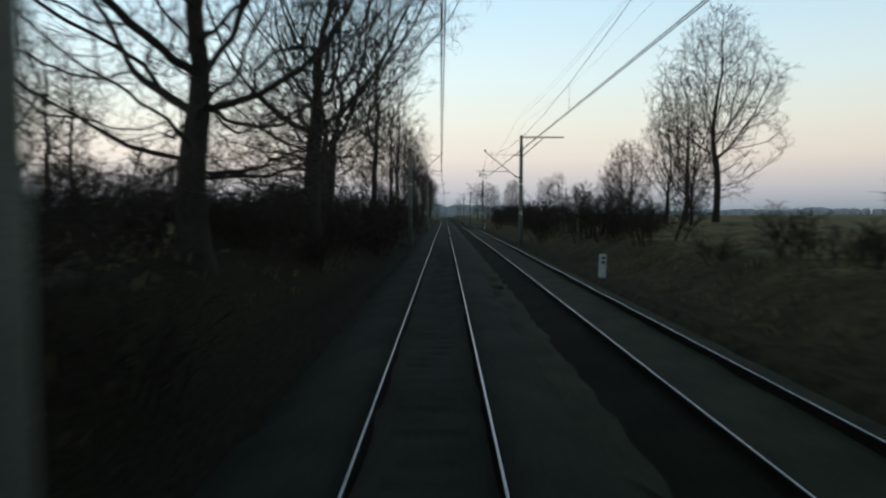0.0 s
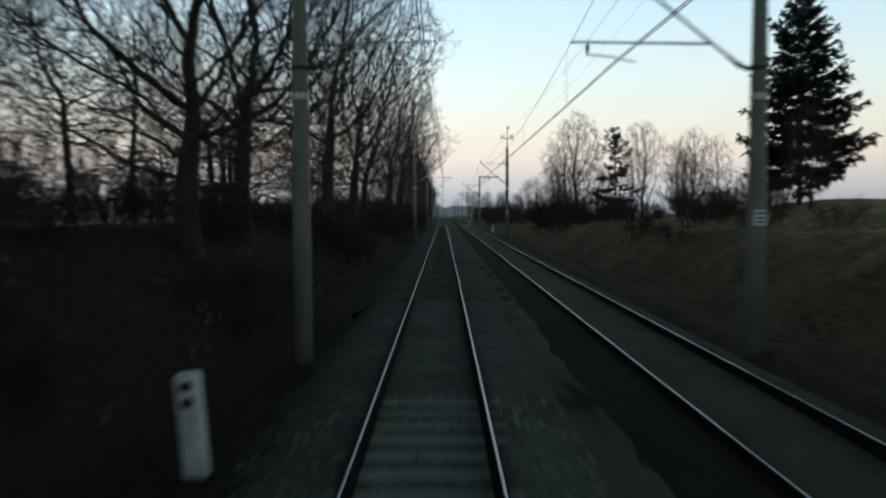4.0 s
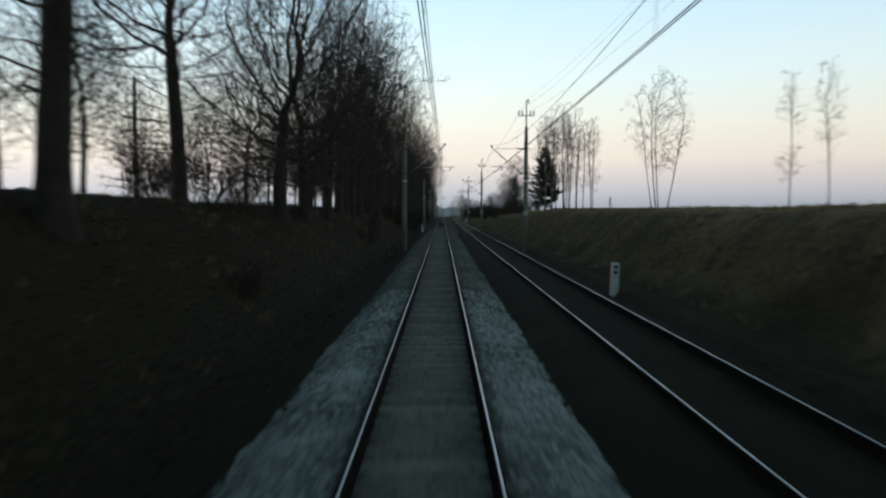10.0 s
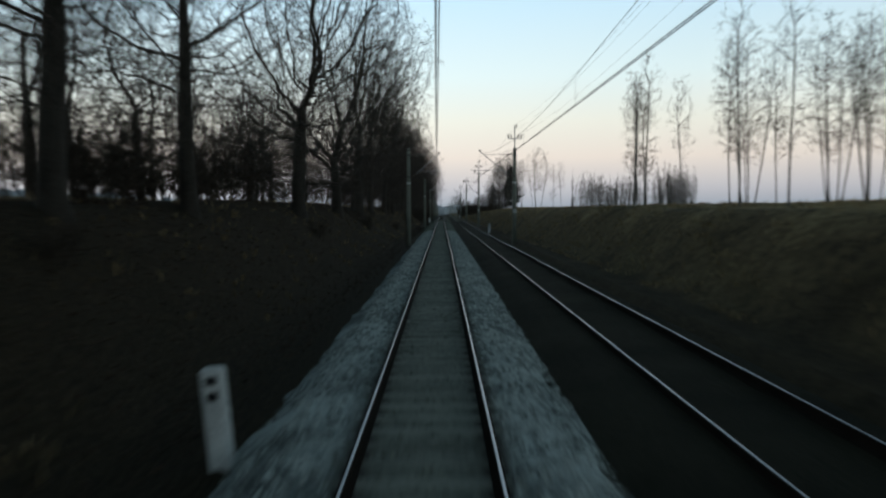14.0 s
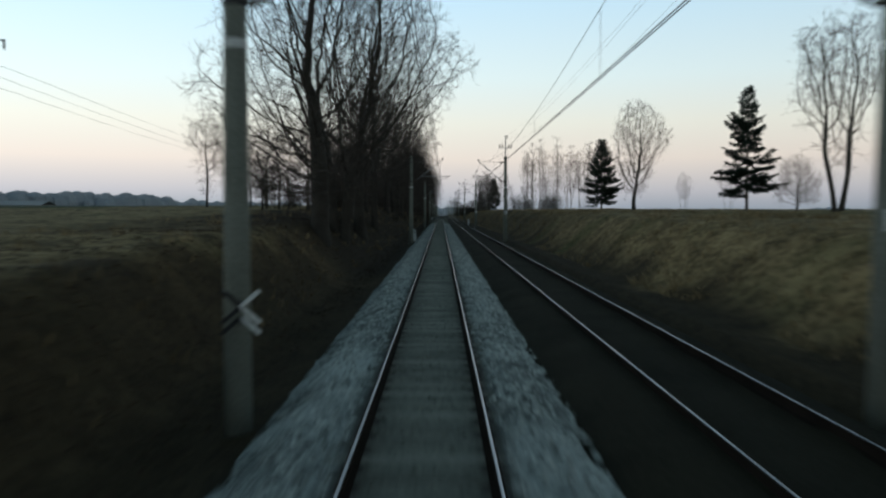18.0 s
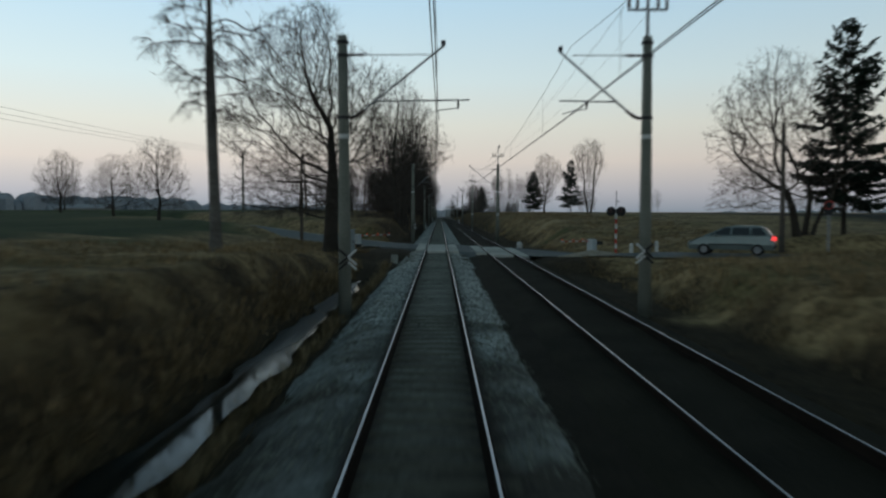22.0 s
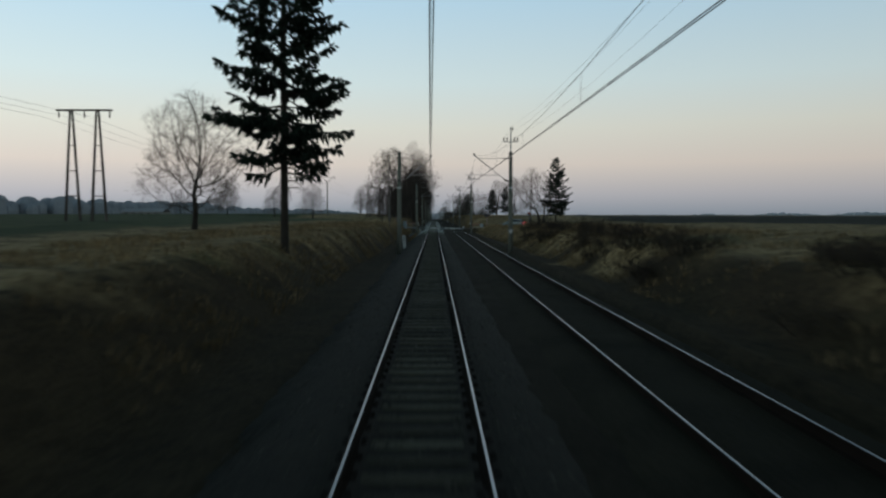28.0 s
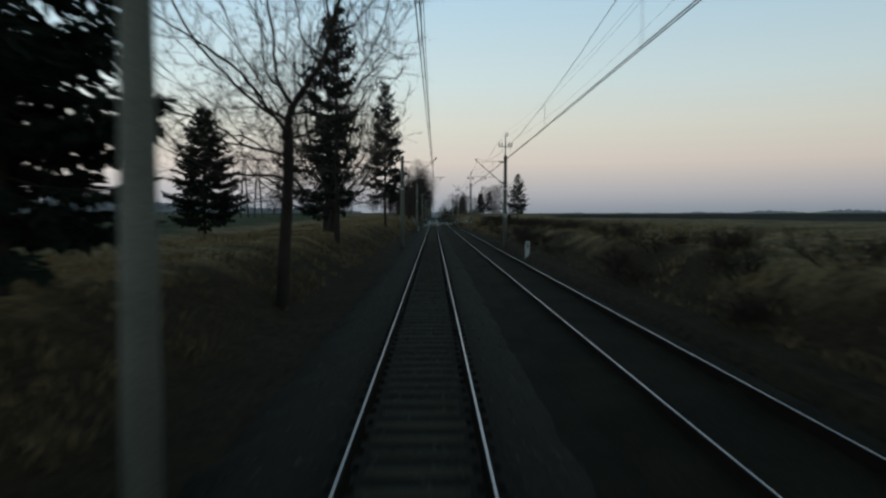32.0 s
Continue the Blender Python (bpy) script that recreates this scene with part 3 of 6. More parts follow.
def bed(name, label, y0, y1, section, mat, centre=None, step=0.6, rough=0.03, ragged=0.12):
    b, k = Build(), max(1, round((y1 - y0) / step))
    m = len(section)
    for j in range(k + 1):
        y = y0 + (y1 - y0) * j / k
        c = centre(y) if centre else 0.0
        for i, (x, z) in enumerate(section):
            side = 1.0 if i in (0, 1, m - 2, m - 1) else 0.0
            b.v.append((c + x + side * ragged * lumps(x, y, 1.3, i), y, z + rough * lumps(x * 3, y, 0.8, 11 + i)))
    for j in range(k):
        for i in range(m - 1):
            a = j * m + i
            b.f.append((a, a + 1, a + m + 1, a + m))
    return tagged(part(name, b, mat, None, "", True), label, "ballast", kind="structure")


FRESH = [(-2.6, -.80), (-2.2, -.55), (-1.85, -.29), (-1.55, -.20), (-1.1, -.17), (-.86, -.17), (-.6, -.19), (-.3, -.185), (0, -.185), (.3, -.185),
         (.6, -.19), (.86, -.17), (1.1, -.17), (1.55, -.20), (1.9, -.30), (2.2, -.46), (2.35, -.62)]
OLD = [(-2.9, -.85), (-2.5, -.58), (-2.0, -.34), (-1.5, -.19), (-1.1, -.140), (-.86, -.150), (-.64, -.160), (-.48, -.196), (-.2, -.205), (.2, -.205), (.48, -.196),
       (.64, -.160), (.86, -.150), (1.1, -.140), (1.5, -.19), (1.8, -.26), (2.1, -.34), (2.35, -.38)]
SECOND = [(-2.2, -.44), (-1.8, -.30), (-1.5, -.20), (-1.1, -.13), (-.8, -.12), (-.6, -.14), (0, -.15), (.6, -.13), (.8, -.10), (1.1, -.11), (1.5, -.18),
          (1.9, -.42), (2.3, -.70), (2.6, -.85)]
bed("ballast_bed_1", "old brownish track ballast with trodden fines", -50, 420, OLD, M_OLDSTONE, step=1.0, ragged=.4)
bed("ballast_bed_2", "dusty grey brown crushed stone track ballast", -162, -50, FRESH, M_NEWMID, ragged=.45)
bed("ballast_bed_5", "fresh pale grey crushed stone track ballast", -402, -162, FRESH, M_NEWSTONE, ragged=.45)
bed("mossy_strip", "mossy strip of earth between the two tracks", -85, 200, [(1.55, -.36), (2.0, -.29), (2.3, -.26), (2.6, -.28), (3.0, -.38)], M_MOSS, step=.7, ragged=.8)
bed("ballast_bed_3", "old dark brown track ballast between sleepers", -640, -402, OLD, M_OLDMIX, ragged=.5)
for y0, y1, strip in ((-362.6, -353.5, [(-2.45, -.66), (-2.2, -.53), (-1.85, -.270), (-1.55, -.183), (-1.25, -.162)]), (-363.4, -355.2, [(1.2, -.160), (1.55, -.184), (1.9, -.280), (2.2, -.43), (2.45, -.60)])):
    bed("mossy_strip", "mossy earth trodden over the ballast beside the crossing", y0, y1, strip, M_MOSS, ragged=.6, step=.4, rough=.015)
bed("earth_strip", "bare brown earth between the two tracks", -640, -366, [(1.55, -.27), (1.85, -.255), (2.2, -.262), (2.5, -.26), (2.85, -.30)], M_EARTH, step=.7, ragged=.5)
bed("ballast_bed_4", "sooty dark ballast under the second track", -640, 420, SECOND, M_DARKSTONE, track2, step=1.0)
for strip in ([(-.68, -.112), (-.3, -.122), (.3, -.122), (.68, -.105)], [(.84, -.085), (1.1, -.090), (1.5, -.160), (1.9, -.400), (2.2, -.66)]):
    bed("mossy_strip", "mossy earth grown over the old ballast of the second track", -78, 120, strip, M_MOSS, track2, step=.7, rough=.018, ragged=.08)

RAIL = [(-.075, -.170), (.075, -.170), (.075, -.160), (.012, -.140), (.010, -.045), (.034, -.032), (.036, -.010), (.030, -.003), (-.030, -.003),
        (-.036, -.010), (-.034, -.032), (-.010, -.045), (-.012, -.140), (-.075, -.160)]


def rail(offset, line, lift=0.0):
    b, ys = Build(), [-640 + 20 * i for i in range(54)]
    m = len(RAIL)
    for y in ys:
        c = line(y) + offset
        b.v += [(c + x, y, z + lift) for x, z in RAIL]
    for j in range(len(ys) - 1):
        for i in range(m):
            a, q = j * m + i, j * m + (i + 1) % m
            b.f.append((a, a + m, q + m, q))
    ob = tagged(part("rail", b, M_RAILSIDE), "rusty steel rail with a polished running surface", "rail", "rails of the line", "structure")
    top = Build()
    for y in ys:
        c = line(y) + offset
        top.v += [(c - .015, y, lift - .001), (c - .009, y, lift + .002), (c + .009, y, lift + .002), (c + .015, y, lift - .001)]
    for j in range(len(ys) - 1):
        for i in range(3):
            a = j * 4 + i
            top.f.append((a, a + 1, a + 5, a + 4))
    part("running_surface", top, M_RAILTOP, ob, "bright worn steel running surface", True)
    return ob


for off in (-.7525, .7525):
    rail(off, lambda y: 0.0)
for off, lift in ((-.7525, .008), (.7525, .042)):
    rail(off, track2, lift)


# ---------------------------------------------------------------- overhead line masts
MAST_Y = [396, 330, 264, 198, 132, 66, 5, -57.3, -123.7, -189.8, -255, -320.1, -381.1, -447.7, -510.7, -574.1]


def mast(side, feeder, name_label, long, up=0.0, plate_z=2.42):
    """side 1: the arm reaches towards -x. The mast's foot is at the origin, levels are counted from the rail top."""
    d = -side
    ob = thing("catenary_mast", name_label, "mast", "overhead line masts")
    pole = Build().tube([(0, 0, -1.0), (0, 0, 2.5), (0, 0, 5.5), (0, 0, 8.0)], [.205, .185, .160, .140], 14, True)
    part("pole", pole, M_CONCRETE, ob, "tapered grey concrete pole", True)
    part("plinth", Build().box((0, 0, -1.15), (.62, .62, .8), .05), M_CONCRETE, ob, "square concrete footing")
    for z in (5.45, 7.35, 7.75):
        part("collar", Build().lathe((0, 0, z), [(.16, 0), (.185, .01), (.185, .09), (.16, .1)], 14), M_DARKSTEEL, ob)
    part("white_band", Build().lathe((0, 0, 4.85), [(.165, 0), (.174, .005), (.173, .13), (.163, .135)], 14), M_WHITE, ob, "faded white painted band")
    tip, top = (3.15, 7.72) if long else (2.74, 7.56)
    part("cantilever_tube", Build().tube([(d * .62, 0, 5.72), (d * tip, 0, top)], [.035, .035], 8, True), M_STEEL, ob)
    part("cantilever_insulator", Build().tube([(d * .16, 0, 5.5), (d * .25, 0, 5.5), (d * .32, 0, 5.52), (d * .42, 0, 5.57), (d * .52, 0, 5.64), (d * .64, 0, 5.74)],
                                              [.03, .06, .045, .065, .045, .05], 8, True), M_INSUL, ob, "ribbed dark insulator")
    part("tie_rod", Build().tube([(d * .75, 0, 7.42), (d * (tip - .42), 0, 7.42)], [.016, .016], 6, True), M_STEEL, ob)
    part("tie_insulator", Build().tube([(d * .14, 0, 7.42), (d * .25, 0, 7.42), (d * .32, 0, 7.42), (d * .55, 0, 7.42), (d * .75, 0, 7.42)],
                                       [.02, .05, .035, .05, .02], 8, True), M_INSUL, ob)
    end, drop, arm = (3.9, 3.55, 2.55) if long else (2.72, 1.86, 2.62)
    part("registration_tube", Build().tube([(d * 1.0, 0, 6.0), (d * end, 0, 6.03)], [.028, .024], 8, True), M_STEEL, ob)
    part("drop_bracket", Build().tube([(d * drop, 0, 6.02), (d * drop, 0, 5.76)], [.022, .022], 6, True).box((d * drop, 0, 5.9), (.07, .05, .12), .01), M_DARKSTEEL, ob)
    part("steady_arm", Build().tube([(d * drop, 0, 5.78), (d * (drop + arm) / 2, 0, 5.73), (d * arm, 0, 5.62)], [.018, .018, .014], 6, True), M_STEEL, ob)
    part("messenger_clamp", Build().box((d * (tip - .05), 0, top + .06), (.14, .09, .16), .02), M_DARKSTEEL, ob)
    if feeder and plate_z:
      plate = part("number_plate", Build().box((0, -.195, plate_z), (.26, .02, .32), .004), M_PLATE, ob, "small white mast plate")
      for z, w in ((.09, .17), (0, .12), (-.09, .15)):
        part("printed_bar", Build().box((0, -.207, plate_z + z), (w, .006, .045)), M_DARKSTEEL, plate)
    if feeder == 2:
        part("post_top", Build().tube([(0, 0, 7.9), (0, 0, 9.1)], [.14, .12], 12, True), M_CONCRETE, ob, "", True)
        part("long_bracket", Build().box((1.75, 0, 8.95), (3.8, .09, .12), .01), M_STEEL, ob, "long steel bracket")
        part("bracket_strut", Build().rod((.1, 0, 7.3), (1.9, 0, 8.9), .04), M_STEEL, ob)
    if feeder == 1:
        if up:
            part("post_top", Build().tube([(0, 0, 7.9), (0, 0, 7.95 + up)], [.14, .12], 12, True), M_CONCRETE, ob, "", True)
        part("top_rod", Build().tube([(0, 0, 7.95 + up), (0, 0, 10.05 + up)], [.055, .045], 8, True), M_STEEL, ob)
        part("feeder_crossarm", Build().box((0, 0, 8.82 + up), (1.25, .07, .07), .01), M_STEEL, ob)
        for x, z in ((-.58, 8.85), (-.32, 8.85), (.32, 8.85), (.58, 8.85), (.16, 9.75)):
            part("pin_insulator", Build().lathe((x, 0, z + up), [(.02, 0), (.05, .06), (.055, .16), (.04, .2), (.055, .24), (.045, .32), (.02, .36)], 8), M_INSUL, ob)
    return ob


# arms push and pull in turn, so that the wire runs in a zigzag
RIGHT_LABEL = "tapered grey concrete mast with a cantilever arm and feeder insulators"
LEFT_LABEL = "tapered grey concrete mast carrying a cantilever arm"
TALL = (5, -57.3, -123.7)
made = {}
for i, y in enumerate(MAST_Y):
    for side in (1, -1):
        x = track2(y) + 2.5 + (.25 if y < -500 else .12 if y < -440 else 0) if side == 1 else -2.75
        long = (i % 2 == 1) == (side == 1)
        up = 1.15 if side == 1 and y in TALL else 0.0
        feeder = (2 if y == 66 else 1) if side == 1 else 0
        plate_z = {-447.7: 1.25, -381.1: 0.0}.get(y, 2.42)
        key = (side, long, up, feeder, plate_z if side == 1 else 0)
        place = pose(x, y, 0, 0, random.uniform(-.4, .4), 0)
        if key in made:
            copy_thing(made[key], place)
        else:
            label = LEFT_LABEL if side < 0 else "grey concrete mast with a long steel bracket on top" if feeder == 2 else RIGHT_LABEL
            made[key] = mast(side, feeder, label, long, up, plate_z)
            made[key].matrix_basis = place

# contact wires, messenger and droppers of each track; feeder lines on the mast tops
ENDS = [462] + MAST_Y + [-640]


STAGGER = dict(zip(ENDS, [0, .1, -.1, .1, -.1, .1, -.1, .2, -.2, .2, -.25, .2, -.28, .12, -.13, .2, -.05, .1]))
STAGGER_B = dict(zip(ENDS, [0, .1, -.1, .1, -.1, .1, -.3, -.25, -.5, .05, -.45, .1, -.36, .14, -.3, .25, -.1, .1]))


def overhead(line, zig, label):
    ob = thing("overhead_line", label, "overhead wires")
    mess, c1, c2, drops = [], [], [], Build()
    for a, b in zip(ENDS, ENDS[1:]):
        n = 10
        for i in range(n):
            t = i / n
            y = a + (b - a) * t
            sag = 4 * t * (1 - t)
            za = 7.70 - 1.55 * sag
            x = line(y) + zig[a] + (zig[b] - zig[a]) * t
            mess.append((x, y, za))
            zc = 5.60 - .05 * sag
            c1.append((x - .03, y, zc))
            c2.append((x + .03, y, zc))
            if i and i % 2 == 1:
                drops.tube([(x, y, zc), (x, y, za)], [.006, .006], 3)
    part("messenger_wire", Build().tube(mess, [.008] * len(mess), 5), M_WIRE, ob)
    part("contact_wire", Build().tube(c1, [.011] * len(c1), 5), M_WIRE, ob)
    part("contact_wire", Build().tube(c2, [.011] * len(c2), 5), M_WIRE, ob)
    tagged(part("droppers", drops, M_WIRE, ob), kind="stuff")


overhead(lambda y: 0.0, STAGGER, "thin dark contact and messenger wires above the track")
overhead(track2, STAGGER_B, "thin dark contact and messenger wires above the second track")
for dx, z in ((-.45, 9.22), (.45, 9.22), (.16, 10.12)):
    pts = []
    for a, b in zip(ENDS, ENDS[1:]):
        for i in range(8):
            t = i / 8
            y = a + (b - a) * t
            rise = 1.15 * ((a in TALL or a == 66) * (1 - t) + (b in TALL or b == 66) * t)
            pts.append((track2(y) + 2.5 + dx, y, z + rise - 4 * t * (1 - t) * .9))
    tagged(part("feeder_wire", Build().tube(pts, [.005] * len(pts), 4), M_WIRE), "thin dark feeder wire along the mast tops", "wire", "feeder wires")


# ---------------------------------------------------------------- trees
def branch(rng, out, pos, way, length, r0, r1, level, spec):
    """One bending limb with its side shoots."""
    segs = spec["segs"][level]
    if level == len(spec["count"]):
        bend = way.normalized() + Vector((rng.uniform(-.3, .3), rng.uniform(-.3, .3), rng.uniform(-.3, .3) + spec["up"][level]))
        out[1].sliver(pos, bend.normalized() * length, max(r0, spec["fine"]))
        return
    pts, rad = [pos.copy()], [r0]
    p, d = pos.copy(), way.normalized()
    for i in range(segs):
        wob = spec["wob"][level]
        d = (d + Vector((rng.uniform(-wob, wob), rng.uniform(-wob, wob), rng.uniform(-wob, wob) + spec["up"][level]))).normalized()
        p = p + d * (length / segs)
        pts.append(p.copy())
        rad.append(r0 + (r1 - r0) * (i + 1) / segs)
    out[0 if level <= spec["trunk_levels"] else 1].tube(pts, rad, spec["sides"][level])
    n = spec["count"][level]
    n = max(1, round(n * rng.uniform(.8, 1.2)))
    for k in range(n):
        t = spec["from"][level] + (1 - spec["from"][level]) * (k + rng.uniform(.2, .8)) / n
        f = t * segs
        i = min(int(f), segs - 1)
        q = pts[i].lerp(pts[i + 1], f - i)
        axis = (pts[i + 1] - pts[i]).normalized()
        side = axis.orthogonal().normalized()
        side.rotate(Matrix.Rotation(k * 2.4 + rng.uniform(-.6, .6), 3, axis))
        ang = radians(rng.uniform(*spec["angle"][level]))
        w = axis * math.cos(ang) + side * math.sin(ang)
        shrink = 1 - spec["taper"][level] * t
        ln = spec["len"][level] * length * shrink * rng.uniform(.75, 1.2)
        rr = (rad[i] + (rad[i + 1] - rad[i]) * (f - i)) * spec["thin"][level]
        branch(rng, out, q, w, ln, rr, max(rr * .22, spec["fine"] * 1.1), level + 1, spec)


SHRUB = dict(segs=[4, 3, 1], wob=[.22, .3, .35], up=[.05, .03, .0], fine=.0065, sides=[4, 3, 3], count=[7, 15], angle=[(25, 65), (25, 70)], len=[.55, .5], taper=[.4, .3], thin=[.5, .6],
             trunk_levels=0, **{"from": [.2, .15]})


def crown_width(shape, t):
    """Width of the crown at the part t of its height, the widest being 1."""
    if shape == "round":
        return max(0.0, math.sin(math.pi * (0.06 + 0.92 * t))) ** .62
    if shape == "vase":
        return (.22 + .78 * min(1.0, t * 1.5) ** .8) * max(0.0, 1 - max(0.0, t - .55) ** 2 / .21) ** .5
    if shape == "wide":
        return (.72 + .28 * min(1.0, t * 4)) * max(0.0, 1 - t ** 2.2) ** .5
    return (.5 + .5 * min(1.0, t * 3)) * (1 - .75 * t)


def skeleton(rng, goals, nodes, parents, step, reach, kill, keep, up, wob):
    """Limbs grow step by step towards the free places of the crown, and fork where these lie on different sides."""
    gen = np.random.RandomState(rng.randrange(10 ** 6))
    p, par = np.array(nodes, float), list(parents)
    way = np.array([p[i] - p[q] if q >= 0 else (0, 0, 1) for i, q in enumerate(par)], float)
    way /= np.linalg.norm(way, axis=1)[:, None] + 1e-9
    kids = np.zeros(len(p), int)
    d = np.linalg.norm(goals[:, None] - p[None], axis=2)
    near, at = d.min(1), d.argmin(1)
    for turn in range(160):
        live = near < reach
        if not live.any():
            if turn > 3 or not len(goals):
                break
            reach *= 1.5
            continue
        pull = np.zeros_like(p)
        np.add.at(pull, at[live], (goals[live] - p[at[live]]) / near[live][:, None])
        ids = np.unique(at[live])
        ids = ids[kids[ids] < 3]
        if not len(ids):
            break
        w = pull[ids]
        w /= np.linalg.norm(w, axis=1)[:, None] + 1e-9
        w = w + keep * way[ids] + gen.normal(0, wob, w.shape)
        w[:, 2] += up
        w /= np.linalg.norm(w, axis=1)[:, None] + 1e-9
        q = p[ids] + w * step
        kids[ids] += 1
        first = len(p)
        p, way = np.vstack((p, q)), np.vstack((way, w))
        par += list(ids)
        kids = np.concatenate((kids, np.zeros(len(q), int)))
        d = np.linalg.norm(goals[:, None] - q[None], axis=2)
        best = d.min(1)
        closer = best < near
        at[closer], near[closer] = first + d.argmin(1)[closer], best[closer]
        stay = near > kill
        goals, near, at = goals[stay], near[stay], at[stay]
    return p, par, way


def bare_tree(seed, height, radius, label, width=9.0, base=.28, shape="round", goals=1100, step=.42, name="bare_tree", bark=None, twig=None, stems=((0, 0),), offset=0.0, fine=.0064,
              twigs=1.5, length=.55, droop=0.0, up=.10, keep=.45, wob=.16, kill=None, trunk=None, sway=0.0, group="leafless trees along the line"):
    """A leafless tree whose limbs fill its crown; offset moves the crown's middle sideways, sway brings it back towards the top."""
    rng = random.Random(seed)
    lo, pts = height * base, []
    while len(pts) < goals:
        t = rng.random()
        r = width / 2 * crown_width(shape, t)
        if rng.random() > (r / (width / 2)) ** 1.4 + .05:
            continue
        a = rng.uniform(0, 2 * math.pi)
        z = lo + (height - lo) * t
        lobe = noise.noise(Vector((math.cos(a) * 1.3, math.sin(a) * 1.3, z / height * 4.0 + seed * 3.7)))
        q = r * rng.random() ** .45 * (.84 + .62 * lobe)
        if noise.noise(Vector((math.cos(a) * q * .22, math.sin(a) * q * .22, z * .22 + seed))) > .30:
            continue
        pts.append((offset * (1 - sway * t) + q * math.cos(a), q * math.sin(a), z))
    nodes, par, bole = [], [], height * (trunk or base + .10)
    for sx, sy in stems:
        k = max(4, int(bole / step))
        lean = rng.uniform(0, 6.28)
        for i in range(k + 1):
            t = i / k
            nodes.append((sx * (.35 + t) + .25 * math.sin(2.5 * t + lean) * t, sy * (.35 + t) + .2 * math.cos(3 * t + lean) * t, -.5 + (bole + .5) * t))
            par.append(len(nodes) - 2 if i else -1)
    vol = (width / 2) ** 2 * math.pi * (height - lo) * .55
    gap = (vol / goals) ** (1 / 3)
    p, par, way = skeleton(rng, np.array(pts), nodes, par, step, max(3.2, height * .34), kill or max(step * 1.02, gap * .55), keep, up, wob)
    n = len(p)
    kids = [[] for _ in range(n)]
    for i, q in enumerate(par):
        if q >= 0:
            kids[q].append(i)

    def thickness(e):
        r = np.full(n, fine * 1.5)
        load = np.zeros(n)
        for i in range(n - 1, -1, -1):
            if load[i]:
                r[i] = load[i] ** (1 / e)
            if par[i] >= 0:
                load[par[i]] += r[i] ** e
        return r

    a, b = 1.5, 4.0
    for _ in range(16):
        e = (a + b) / 2
        a, b = (e, b) if thickness(e)[0] > radius else (a, e)
    r = thickness(e)
    wood, fuzz = Build(), Build()
    begin = [(i, -1) for i in range(n) if par[i] < 0]
    while begin:
        i, frm = begin.pop()
        line = [frm, i] if frm >= 0 else [i]
        while kids[i]:
            order = sorted(kids[i], key=lambda k: -r[k])
            begin += [(k, i) for k in order[1:]]
            i = order[0]
            line.append(i)
        rad = [min(r[line[0]], r[line[1]] * 1.15) if frm >= 0 and len(line) > 1 else r[line[0]]] + [r[k] for k in line[1:]]
        if frm < 0:
            rad = [x * (1 + .55 * math.exp(-max(0, p[k][2] + .1) * 1.6)) for x, k in zip(rad, line)]
        if rad[1 if len(rad) > 1 else 0] < .03 and len(line) > 4:
            pick = [0] + list(range(1, len(line) - 1, 2)) + [len(line) - 1]
            line, rad = [line[k] for k in pick], [rad[k] for k in pick]
        big = max(rad[1:] or rad)
        if len(line) > 1:
            (wood if big > .045 else fuzz).tube([p[k] for k in line], rad, 12 if big > .2 else 7 if big > .09 else 4 if big > .03 else 3)
    for i in range(n):
        if r[i] > .03:
            continue
        k = int(twigs) + (rng.random() < twigs % 1) + (1 if not kids[i] else 0)
        for _ in range(k):
            w = Vector(way[i]) + Vector((rng.gauss(0, .6), rng.gauss(0, .6), rng.gauss(0, .5) + .16 - droop))
            w = w.normalized() * length * rng.uniform(.7, 1.5)
            fuzz.sliver(Vector(p[i]), w, fine)
            for u in (.3, .55, .8):
                v = w.normalized() + Vector((rng.gauss(0, .55), rng.gauss(0, .55), rng.gauss(0, .5) + .12 - droop))
                fuzz.sliver(Vector(p[i]) + w * u, v.normalized() * length * rng.uniform(.4, .8), fine * .8)
    ob = thing(name, label, "tree", group)
    part("trunk", wood, bark or M_BARK, ob, "", True)
    part("crown", fuzz, twig or M_TWIG, ob, "leafless crown of fine twigs")
    return ob


